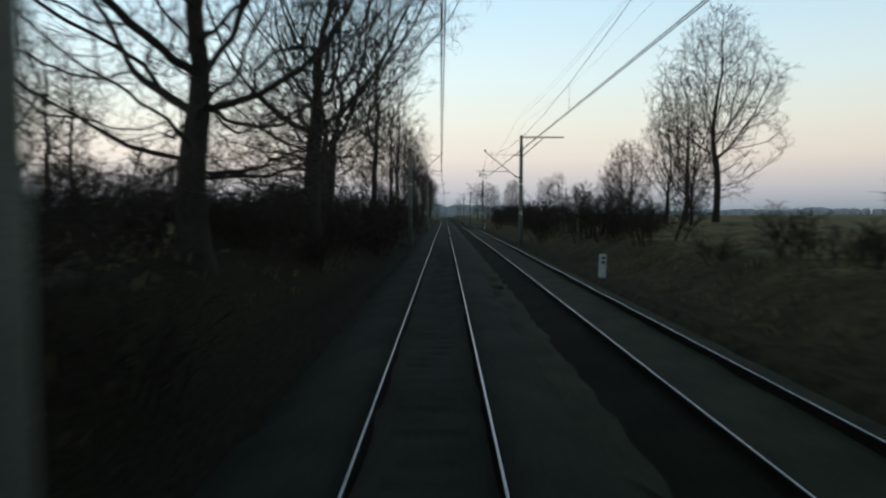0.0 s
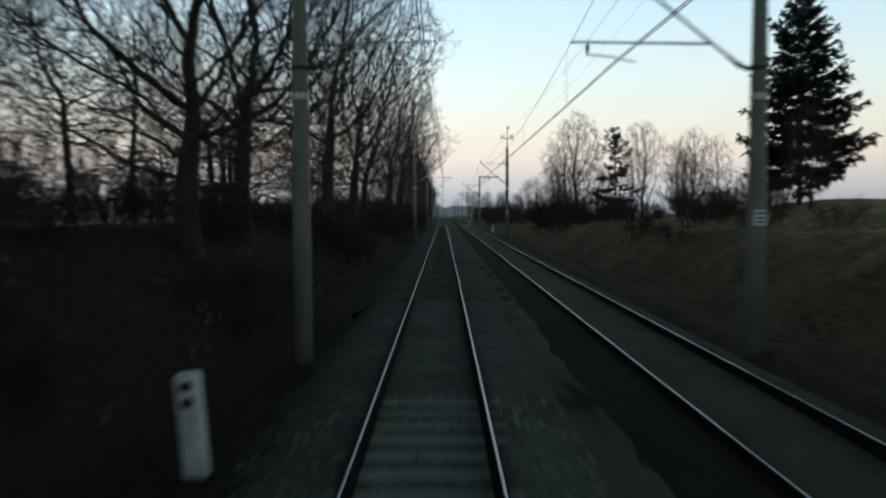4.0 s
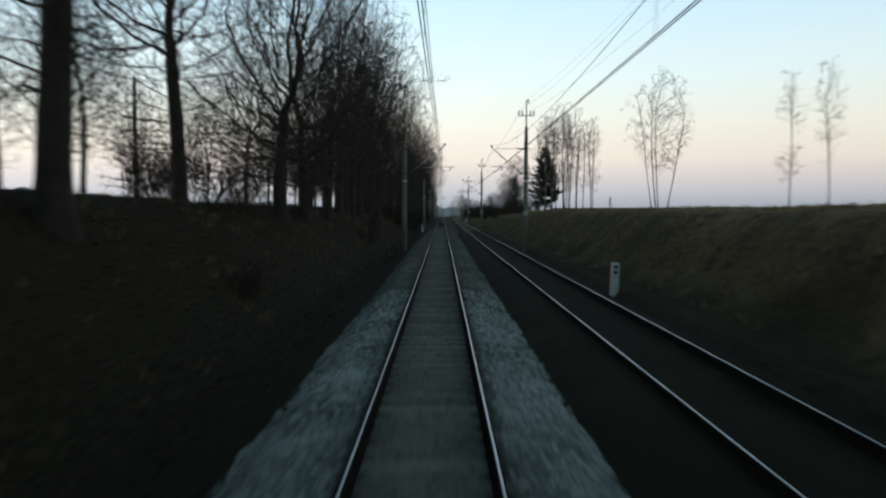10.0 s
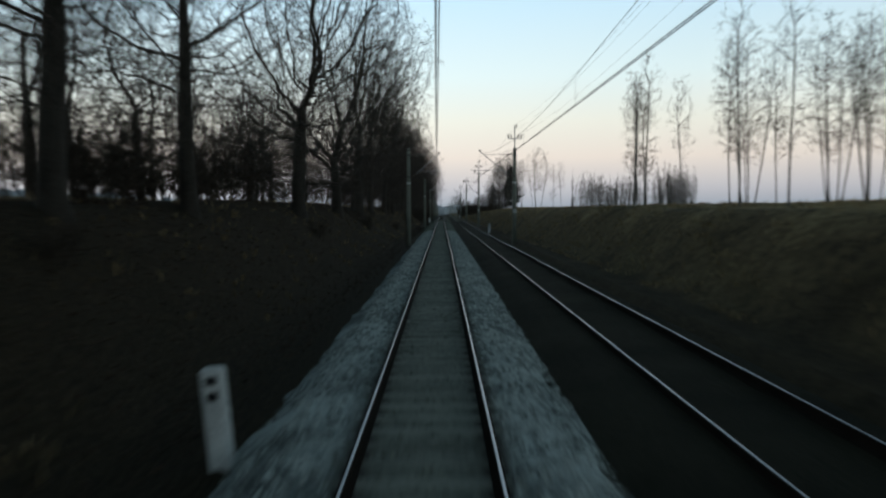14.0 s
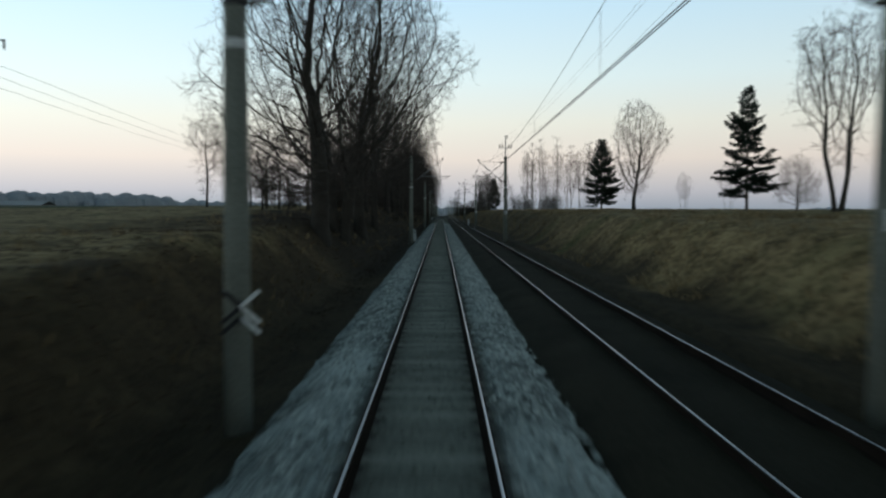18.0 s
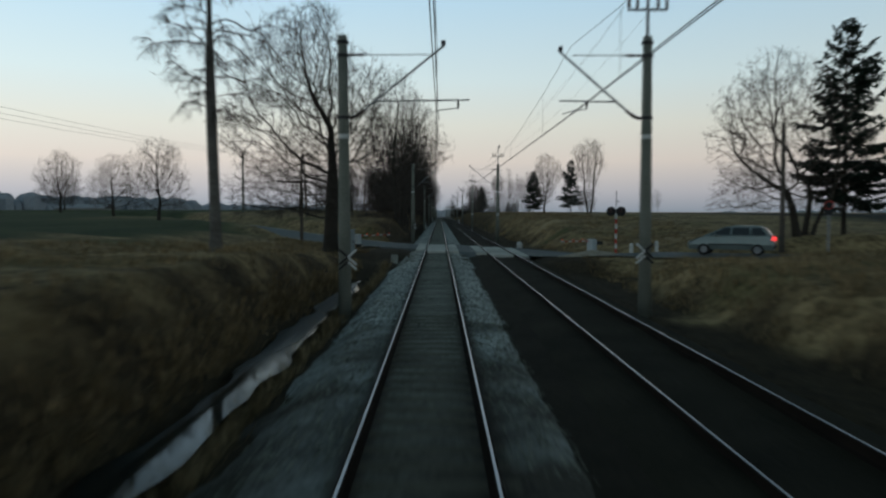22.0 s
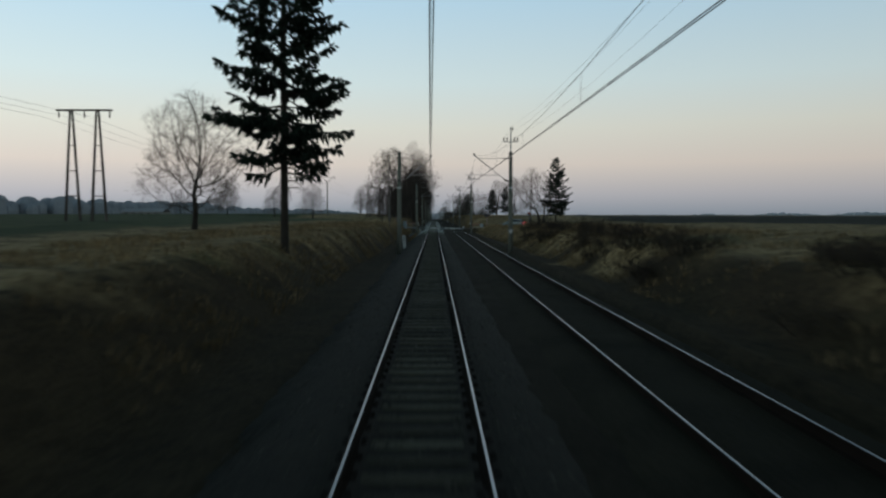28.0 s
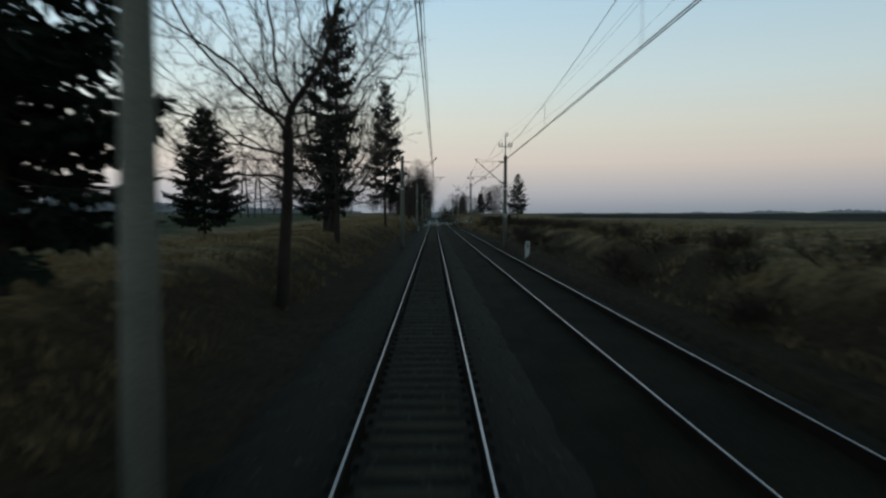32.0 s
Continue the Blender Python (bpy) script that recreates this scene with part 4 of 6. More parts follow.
def spruce(seed, height, width, label, bare=.12, ragged=.25, dead=0, taper=.80, lop=0.0):
    """Limbs in loose whorls; side shoots carry hanging needle sprays, with gaps between the limbs."""
    rng = random.Random(seed)
    ob = thing("spruce_tree", label, "tree", "spruces")
    part("trunk", Build().tube([(0, 0, -.5), (0, 0, .3), (0, 0, height * .4), (.05, 0, height * .8), (.05, 0, height)], [height * .016, height * .012, height * .009, height * .005, .015], 10), M_BARK, ob, "", True)
    limbs, need = Build(), Build()
    gap = .20 + .26 * ragged
    z = height * bare
    while z < height * .985:
        t = (z / height - bare) / (1 - bare)
        whorl = 5 if t < .75 else 4
        turn = rng.uniform(0, 6.28)
        for q in range(whorl):
            if rng.random() < ragged * .42:
                continue
            a = turn + q * 6.283 / whorl + rng.uniform(-.35, .35)
            ln = (width / 2 * (1 - t) ** taper * (.58 + .42 * min(1, t * 5)) + .14) * rng.uniform(1 - ragged * 1.25, 1 + ragged * .55)
            c, s = math.cos(a), math.sin(a)
            ln *= 1 - lop * c * (1 - t)
            droop = -.36 * (1 - t) + .62 * t * t + rng.uniform(-.16, .14) * (1 + ragged * 1.4)
            z0 = z + rng.uniform(-.26, .26) * (1 + ragged)
            pts = [Vector((c * ln * u, s * ln * u, z0 + ln * (droop * u + .34 * u * u))) for u in (0, .25, .5, .75, 1)]
            limbs.tube(pts, [.034 * (1 - t) + .012, .028 * (1 - t) + .010, .02, .012, .005], 3)
            side = Vector((-s, c, 0))
            m = max(3, int(ln * 4.6))
            for i in range(m + 1):
                u = .16 + .84 * (i + rng.random() * .7) / (m + .7)
                if u < .16 + ragged * .5 and rng.random() < .6:
                    continue
                f = min(u, .999) * 4
                j = min(int(f), 3)
                p = pts[j].lerp(pts[j + 1], f - j)
                along = (pts[j + 1] - pts[j]).normalized()
                for sd in (-1, 1):
                    sl = (.30 + .42 * (1 - u) * ln * .55) * rng.uniform(.7, 1.25)
                    sw = (along * .62 + side * sd * .78 + Vector((0, 0, -.22 + rng.uniform(-.12, .1)))).normalized()
                    k = max(2, int(sl / .17))
                    for v in range(k):
                        b = p + sw * (sl * v / k)
                        size = rng.uniform(.28, .52) * (.75 if t > .8 else 1.0)
                        w = (sw * .75 + Vector((rng.uniform(-.35, .35), rng.uniform(-.35, .35), rng.uniform(-1.0, .30)))).normalized() * size
                        need.spray(b, w, .045 + .07 * size)
                need.spray(p, (along + Vector((0, 0, rng.uniform(-.4, .2)))).normalized() * .34, .06)
        z += gap * rng.uniform(.7, 1.35) * (1.0 if t < .8 else .72)
    for q in range(dead):
        a, z = rng.uniform(0, 6.28), height * rng.uniform(bare * .72, bare * 1.15)
        ln = width * rng.uniform(.12, .30)
        tip = Vector((math.cos(a) * ln, math.sin(a) * ln, z - ln * rng.uniform(.1, .5)))
        limbs.tube([(0, 0, z), tip * .5 + Vector((0, 0, z * .5 + .15)), tip], [.03, .02, .006], 3)
        for v in range(9):
            b = Vector((0, 0, z)).lerp(tip, rng.uniform(.35, 1))
            limbs.sliver(b, Vector((rng.uniform(-.5, .5), rng.uniform(-.5, .5), rng.uniform(-.6, .1))) * .7, .007)
    part("framework", limbs, M_BARK, ob)
    part("needles", need, M_NEEDLE, ob, "dark green drooping needle sprays")
    return ob


def clear_turn(proto, x, z, rz, s):
    """The turn nearest to rz at which no low limb hangs over the tracks."""
    if not -11 < x < 0:
        return rz
    pts = []
    for ob in proto.children:
        co = np.empty(len(ob.data.vertices) * 3)
        ob.data.vertices.foreach_get("co", co)
        pts.append(co.reshape(-1, 3) * s)
    pts = np.concatenate(pts)
    low = pts[pts[:, 2] + z < 7.2]
    best, least = rz, 1e9
    for k in range(24):
        a = rz + 15 * k
        reach = (x + low[:, 0] * math.cos(radians(a)) - low[:, 1] * math.sin(radians(a))).max()
        if reach < -2.3:
            return a
        if reach < least:
            best, least = a, reach
    return best


def put(proto, x, y, rz, s=1.0, tall=1.0, sink=0.1):
    """The first use places the tree itself, later ones a copy."""
    rz = clear_turn(proto, x, ground_z(x, y), rz, s)
    m = placed(x, y, ground_z(x, y) - sink, rz, s, tall)
    if proto.get("used"):
        s0 = proto.scale
        ob = copy_thing(proto, m @ Matrix.Diagonal((1 / s0.x, 1 / s0.y, 1 / s0.z, 1)))
    else:
        proto["used"] = 1
        proto.matrix_basis = m
        ob = proto
    return ob


OAKS = [bare_tree(11, 20, .38, "old leafless oak with a thick dark trunk and spreading limbs", 16.5, .08, "wide", 3800, trunk=.20, offset=-2.4, sway=2.2, up=.02, wob=.2),
        bare_tree(12, 21, .36, "tall leafless oak with crooked limbs on the bank", 16, .09, "wide", 3700, trunk=.25, offset=-2.6, sway=2.2, wob=.28, up=.03),
        bare_tree(13, 20, .36, "leafless ash with upswept branches beside the line", 13, .13, "round", 3100, trunk=.30, offset=-2.0, sway=2.2, up=.12, keep=.55),
        bare_tree(14, 21, .40, "leafless oak forking low over the railway bank", 16, .09, "round", 3700, trunk=.20, stems=((-.35, .15), (.5, -.2)), offset=-2.4, sway=2.2, up=.04, wob=.22),
        bare_tree(15, 19, .28, "slender leafless roadside tree with fine twigs", 12, .10, "round", 2800, trunk=.34, offset=-2.0, sway=2.2, up=.06)]
PALE = dict(name="birch_tree", bark=M_PALEBARK, twig=M_PALETWIG, group="thin field trees")
SLIMS = [bare_tree(21, 13, .062, "thin pale leafless birch stem in the field edge", 2.6, .20, "round", 260, .34, trunk=.78, up=.4, keep=.7, length=.42, twigs=1.5, wob=.22, **PALE),
         bare_tree(22, 12, .058, "thin leafless young tree with upright branches", 2.6, .24, "vase", 240, .34, trunk=.66, up=.5, keep=.7, length=.42, twigs=1.0, wob=.3, **PALE),
         bare_tree(23, 12, .036, "clump of thin leafless stems", 5.6, .26, "round", 480, .34, trunk=.72, stems=((1.7, 0), (-1.4, .3), (.1, -1.2), (.8, .8)), up=.4, keep=.8, length=.42, twigs=1.0, wob=.12, **PALE)]
def sapling_clump(seed, label, count=16, height=3.2):
    rng, wood, fuzz = random.Random(seed), Build(), Build()
    for i in range(count):
        a, r = rng.uniform(0, 6.28), 1.3 * rng.random() ** .5
        x, y, h = math.cos(a) * r, math.sin(a) * r, height * rng.uniform(.5, 1.05)
        lx, ly = rng.gauss(0, .10), rng.gauss(0, .10)
        line = [Vector((x + lx * h * t + .05 * math.sin(4 * t + i), y + ly * h * t, -.15 + (h + .15) * t)) for t in (0, .3, .6, .85, 1)]
        wood.tube(line, [.017, .014, .010, .007, .004], 4)
        for k in range(13):
            t = rng.uniform(.25, .98)
            q = line[0].lerp(line[-1], t)
            w = Vector((rng.gauss(0, .45), rng.gauss(0, .45), 1)).normalized() * h * rng.uniform(.12, .26) * (1.15 - t * .6)
            fuzz.sliver(q, w, .005)
            fuzz.sliver(q + w * .5, Vector((rng.gauss(0, .5), rng.gauss(0, .5), 1)).normalized() * .22, .004)
    ob = thing("sapling_clump", label, "saplings", "thin field trees")
    tagged(part("stems", wood, M_PALEBARK, ob), kind="stuff")
    tagged(part("twigs", fuzz, M_PALETWIG, ob), kind="stuff")
    return ob


SAPLING = sapling_clump(24, "thicket of thin upright leafless saplings")
BROAD = [bare_tree(16, 17, .46, "broad leafless oak with low spreading limbs beside the crossing", 15.5, .15, "wide", 4600, .36, trunk=.34, twigs=2.7, length=.58, up=-.02, wob=.2, offset=-1.8),
         bare_tree(17, 17, .40, "leafless oak forking low into long arching branches on the bank", 14.5, .13, "wide", 3600, .38, trunk=.16, stems=((-.3, 0), (.55, .3)), up=.02, wob=.2, twigs=1.8, length=.6),
         bare_tree(18, 14, .19, "slender leafless tree leaning over the bank edge", 11.0, .24, "round", 2300, .38, trunk=.42, up=.04, wob=.2, twigs=1.8)]
FARS = [bare_tree(31, 17, .28, "distant leafless tree along the line", 10, .13, "round", 1500, .5, fine=.0105, length=.7, up=.18),
        bare_tree(32, 16, .26, "distant leafless tree with a dense crown", 9.5, .12, "vase", 1400, .5, fine=.0105, length=.7, up=.18),
        bare_tree(33, 11, .20, "spreading leafless field tree", 10.0, .15, "wide", 2000, .34, twig=M_PALETWIG, group="field trees", up=.10, keep=.5, fine=.007)]
BACKS = [bare_tree(34, 17, .22, "slender leafless tree in the wood behind the bank", 7.5, .14, "round", 800, .5, trunk=.4, fine=.011, length=.8, group="trees behind the bank"),
         bare_tree(35, 16, .20, "thin leafless tree of the trackside wood", 7.0, .12, "vase", 750, .5, trunk=.4, fine=.011, length=.8, group="trees behind the bank")]

# the row of old trees on the left bank: place along the line, place across, kind, size
ROW = [(48, -7.0, 1, .95), (34, -5.6, 2, 1.0), (20.5, -6.5, 0, 1.05), (-5.8, -6.8, 1, .8), (-14, -6.7, 1, .95), (-25.6, -6.9, 2, 1.0), (-35.2, -7.0, 4, .95),
       (-44.2, -7.4, 1, .9), (-51, -7.2, 0, .9), (-63, -7.6, 1, .95), (-73, -8.6, 4, .9), (-82.3, -8.2, 2, .95), (-86, -8.0, 0, .95), (-95.8, -8.3, 3, .8),
       (-104.3, -8.3, 1, .95), (-111, -8.3, 2, .85), (-113, -8.6, 4, .9), (-119.5, -8.4, 2, .95), (-124.6, -8.5, 2, .8), (-128.4, -8.1, 4, .85), (-136, -8.4, 0, .9),
       (-142.5, -8.4, 1, .95), (-155, -9.5, 4, .9), (-166.5, -8.3, 2, 1.0), (-176.6, -8.4, 4, .95), (-180.7, -8.4, 3, .95), (-196.5, -8.2, 0, 1.0), (-212.6, -8.2, 1, 1.05),
       (-231, -8.6, 4, .9), (-240, -8.8, 2, .85), (-254.5, -6.4, 4, 1.05), (-270.5, -6.2, 2, 1.15), (-282.5, -6.3, 3, .92)]
rt = random.Random(5)
for y, x, k, s in ROW:
    put(OAKS[k], x, y, rt.uniform(-50, 50), s)
for i in range(15):
    put(BACKS[i % 2], rt.uniform(-13.5, -9.8), -5 - 17.2 * i + rt.uniform(-3, 3), rt.uniform(0, 360), rt.uniform(.24, .42))
for i in range(26):
    put(BACKS[i % 2], rt.uniform(-9, -6), 58 + i * 13 + rt.uniform(-4, 4), rt.uniform(0, 360), rt.uniform(.9, 1.15))
for i in range(24):
    put(BACKS[i % 2], rt.uniform(-20, -10.5), rt.uniform(-262, 40), rt.uniform(0, 360), rt.uniform(.45, .75))
for i in range(12):
    put(BACKS[i % 2], rt.uniform(-26, -10.5), rt.uniform(-262, -150) if i < 8 else rt.uniform(-262, -205), rt.uniform(0, 360), rt.uniform(.3, .7))
# a younger belt behind the first trees
for x, y, s in ((-12.5, -31, .82), (-14.5, -21, .9), (-16, -40, .85), (-13, -52, .75)):
    put(BROAD[2], x, y, rt.uniform(0, 360), s)
for i in range(10):
    put(BROAD[2], rt.uniform(-17, -12), -72 - 18.5 * i + rt.uniform(-4, 4), rt.uniform(0, 360), rt.uniform(.6, .85))
# fields on the left
put(FARS[2], -15.5, -462.5, 40, .82)
tall = bare_tree(19, 23, .42, "tall leafless tree with upswept upper limbs and long low branches", 11.5, .09, "wide", 3800, .42, trunk=.24, offset=-1.6, sway=1.3, up=.09, twigs=1.4, length=.6, wob=.2)
put(BROAD[0], -7.2, -353, -15, 1.0)
put(tall, -6.2, -291, 0, 1.0)
put(BROAD[1], -7.9, -522.5, 20, .93)
put(BROAD[2], -4.7, -557, 60, 1.0)
for i in range(12):
    put(SLIMS[2], rt.uniform(-17, -11), rt.uniform(-215, -100), rt.uniform(0, 360), rt.uniform(.5, .8))
for x, y, s in ((-63.5, -276, .95), (-43.6, -302, .76), (-29.8, -323, .80), (-110, -180, 1.0), (-30, -200, .8)):
    put(FARS[2], x, y, rt.uniform(0, 360), s)
# right hand trees
vase_tree = bare_tree(37, 12.2, .20, "oval leafless field tree forking low into upswept limbs", 8.2, .13, "vase", 2000, .34, twig=M_PALETWIG, group="field trees", up=.25, keep=.65, fine=.0065)
field_oak = bare_tree(38, 19.5, .30, "broad leafless field oak beside the line", 14.0, .12, "round", 2600, .46, fine=.0095, length=.7, up=.10, trunk=.3, group="field trees")
put(field_oak, 25, 70, 20, 1.0)
put(FARS[1], 23.2, 73, 80, .85)
put(FARS[0], 20.2, 69, 140, .62)
put(FARS[1], 17.6, 72, 40, .5)
put(FARS[0], 15.4, 66, 200, .44)
for x, y, s in ((20.5, 63, .5), (12, 52, .28), (13.5, 62, .3), (12, 80, .34), (13, 96, .38), (11, 118, .42), (12.5, 140, .45), (11, 170, .5), (12, 210, .6), (11, 250, .7)):
    put(FARS[int(x) % 2], x, y, rt.uniform(0, 360), s)
put(FARS[1], 16.6, -10, 33, .5)
for x, y, s in ((12, 7, .30), (13.5, 2, .34), (11.5, -4, .3), (13.5, -19, .33), (15, -25, .30), (18, 12, .36), (19.5, -12, .32), (19, 20, .40), (17.5, -20, .36), (15.5, -30, .28), (19, -34, .32)):
    put(FARS[int(y) % 2], x, y, rt.uniform(0, 360), s)
for i in range(17):
    put(SLIMS[i % 2], 11.2 + 6.0 * (i + .5) / 17 + rt.uniform(-.3, .3), -94.5 + rt.uniform(-4, 4), rt.uniform(0, 360), rt.uniform(.78, 1.0))
for x, y, s in ((16.8, -125, .92), (16.2, -148, .5), (17, -150, .55), (15.2, -198, .85), (15.9, -199, .9), (14.8, -200, .8), (14.5, -212, .65), (14.2, -203, .7), (16.6, -196, .72)):
    put(SLIMS[2 if y > -140 else int(s * 100) % 2], x, y, rt.uniform(0, 360), s)
for i in range(11):
    put(SLIMS[i % 3], 14.6 + 7.4 * i / 10, -220 + rt.uniform(-3, 3), rt.uniform(0, 360), rt.uniform(.68, .86))
for i in range(36):
    put(SAPLING, rt.uniform(13.8, 23), rt.uniform(-200, -176), rt.uniform(0, 360), rt.uniform(.45, 1.3))
put(vase_tree, 22.4, -243.5, 0)
twin = bare_tree(36, 11.6, .13, "pair of slender leafless trees on the field edge", 6.2, .22, "vase", 1300, .34, twig=M_PALETWIG, group="field trees", stems=((-.4, 0), (.45, .2)), up=.3, keep=.7, fine=.0065)
put(twin, 23.4, -286.5, 0)
willow = bare_tree(71, 11.0, .20, "leaning leafless tree with long crooked limbs beside the road", 11.0, .14, "wide", 2000, .38, twig=M_PALETWIG, stems=((-1.0, -.3), (.3, .5), (.9, -.2)), group="field trees", wob=.34, up=.02, offset=-1.6, fine=.007)
put(willow, 21.9, -359.5, 0)
put(FARS[2], 24.5, -279, 30, .36)
for x, y, s in ((27, -260, .4), (26, -250, .35), (30, -300, .3)):
    put(SLIMS[2], x, y, 0, s)
SPRUCES = [spruce(41, 12.4, 8.2, "broad dark green spruce standing on the field edge"), spruce(42, 16, 6.6, "tall ragged spruce with a bare lower trunk", .20, .40, 14, .70),
           spruce(43, 12.5, 7.2, "full dark spruce beside the level crossing", .17, .40),
           spruce(44, 16, 6.0, "dark spruce with drooping ragged limbs", .16, .50, 8, .70, .62),
           spruce(45, 9.6, 5.8, "sparse ragged spruce among leafless trees", .16, .72, 5)]
put(SPRUCES[0], 21.0, -28.5, 0)
put(SPRUCES[0], 22.0, -227.5, 80, .76)
put(SPRUCES[2], 22.4, -275.7, 10, .70)
put(SPRUCES[2], 24.8, -358.5, 130, 1.02)
put(SPRUCES[1], -6.3, -479.3, 20, .95, 1.26)
put(SPRUCES[3], -6.4, -529.5, 0, 1.0)
put(SPRUCES[0], -15.4, -529.5, 50, .78, .88)
put(SPRUCES[0], -13.5, -560, 150, .9)
put(SPRUCES[0], -7.8, -567.5, 250, .92)
put(SPRUCES[4], 18.0, 6.0, 150)

# ---------------------------------------------------------------- brambles and bushes
def shrub(seed, label, height=2.0, stems=13, mat=None):
    rng = random.Random(seed)
    out = (Build(), Build())
    for i in range(stems):
        a, r = rng.uniform(0, 6.28), rng.uniform(0, .9)
        branch(rng, out, Vector((math.cos(a) * r, math.sin(a) * r, -.2)), Vector((math.cos(a) * .45, math.sin(a) * .45, 1)), height * rng.uniform(.6, 1.1), .026, .012, 0, SHRUB)
    ob = thing("bush", label, "bush", "thickets beside the line")
    tagged(part("stems", out[0], mat or M_BRAMBLE, ob), kind="stuff")
    tagged(part("tangle", out[1], mat or M_BRAMBLE, ob), kind="stuff")
    return ob


BUSHES = [shrub(51, "dark leafless bramble thicket on the bank"), shrub(52, "tangled dark leafless bush", 2.4, 15)]
rb = random.Random(8)
for i in range(80):
    y = rb.uniform(-80, 66)
    put(BUSHES[i % 2], rb.uniform(-9.5, -4.4), y, rb.uniform(0, 360), rb.uniform(.8, 1.35) * (1 if y > 0 else .72), 1.0, .05)
for i in range(8):
    put(BUSHES[i % 2], rb.uniform(-16, -11), rb.uniform(-200, -120), rb.uniform(0, 360), rb.uniform(1.2, 1.8), 1.0, .05)
for i in range(14):
    put(BUSHES[i % 2], rb.uniform(-15, -10), rb.uniform(-262, -202), rb.uniform(0, 360), rb.uniform(1.2, 2.1), 1.0, .05)
for i in range(15):
    put(BUSHES[i % 2], rb.uniform(-13, -8.5), rb.uniform(12, 62), rb.uniform(0, 360), rb.uniform(1.1, 1.7), 1.0, .05)
for i in range(30):
    put(BUSHES[i % 2], rb.uniform(9.5, 15), rb.uniform(-50, 60), rb.uniform(0, 360), rb.uniform(.5, .95), 1.0, .05)
for i in range(12):
    put(BUSHES[i % 2], rb.uniform(-8, -4.8), rb.uniform(62, 150), rb.uniform(0, 360), rb.uniform(1.5, 2.1), 1.0, .05)
for i in range(24):
    put(BUSHES[i % 2], rb.uniform(9.5, 12.5), 42 + 4.5 * i, rb.uniform(0, 360), rb.uniform(1.0, 1.7), 1.0, .05)
for i in range(9):
    put(BUSHES[i % 2], rb.uniform(-10.5, -5.6), rb.uniform(-7, 13), rb.uniform(0, 360), rb.uniform(1.0, 1.5), 1.0, .05)
for i in range(5):
    put(BUSHES[i % 2], rb.uniform(11, 15), rb.uniform(2, 20), rb.uniform(0, 360), rb.uniform(1.2, 1.7), .8, .05)
for i in range(14):
    put(BUSHES[i % 2], rb.uniform(-9, -5), rb.uniform(-300, -80), rb.uniform(0, 360), rb.uniform(.4, .75), 1.0, .05)

for i in range(22):
    put(BUSHES[i % 2], rb.uniform(-10.5, -6.3), rb.uniform(-44, -13), rb.uniform(0, 360), rb.uniform(.6, .9), 1.0, .05)
for i in range(16):
    put(BUSHES[i % 2], rb.uniform(-14, -9), rb.uniform(-62, -28), rb.uniform(0, 360), rb.uniform(.9, 1.4), 1.0, .05)
for i in range(9):
    put(BUSHES[i % 2], rb.uniform(-16, -10.5), rb.uniform(-245, -172), rb.uniform(0, 360), rb.uniform(.8, 1.3), 1.0, .05)
for i in range(7):
    put(BUSHES[i % 2], rb.uniform(11.2, 15), rb.uniform(4, 18), rb.uniform(0, 360), rb.uniform(1.2, 1.8), 1.0, .05)
for i in range(21):
    put(BUSHES[i % 2], rb.uniform(12, 20), rb.uniform(-46, 12), rb.uniform(0, 360), rb.uniform(.7, 1.2), 1.0, .05)
for i in range(46):
    put(BUSHES[i % 2], 8.4 + 4.2 * rb.random() ** 1.3, rb.uniform(-600, -478), rb.uniform(0, 360), rb.uniform(.6, 1.0), .5, .05)
for i in range(26):
    put(BUSHES[i % 2], rb.uniform(8.8, 12.2), rb.uniform(-498, -432), rb.uniform(0, 360), rb.uniform(.6, 1.0), .55, .05)


# ---------------------------------------------------------------- level crossing
def slab_rows(x0, x1, line, y0, count, length):
    for k in range(count):
        y = y0 + length * (k + .5)
        ob = part("concrete_panel", Build().box((0, 0, -.09), (x1 - x0 - .02, length - .03, .17), .015), M_SLAB, crossing)
        ob.location = ((x0 + x1) / 2 + line(y), y, .0)


crossing = thing("crossing_deck", "pale concrete level crossing panels between and beside the rails", "level crossing", kind="structure")
slab_rows(-1.50, -.83, lambda y: 0, -351.0, 4, 2.6)
slab_rows(-.67, .67, lambda y: 0, -352.9, 4, 2.68)
slab_rows(.83, 1.50, lambda y: 0, -353.4, 4, 2.7)
slab_rows(-1.50, -.83, track2, -355.5, 4, 2.75)
slab_rows(-.67, .67, track2, -358.0, 4, 2.8)
slab_rows(.83, 1.50, track2, -359.0, 4, 2.8)


def road_strip(name, label, half0, half1, s0, s1, lift, mat, category="road"):
    b, k = Build(), max(1, round((s1 - s0) / 1.5))
    for j in range(k + 1):
        s = s0 + (s1 - s0) * j / k
        for i in range(5):
            o = half0 + (half1 - half0) * i / 4 + (.12 * lumps(s, half0, 1.2, i) if i in (0, 4) else 0)
            p, _ = road_place(s, o)
            b.v.append((p.x, p.y, road_level(s) + lift + .03 * (1 - abs(o) / 3)))
    for j in range(k):
        for i in range(4):
            a = j * 5 + i
            b.f.append((a, a + 5, a + 6, a + 1))
    return tagged(part(name, b, mat, None, "", True), label, category, kind="structure")


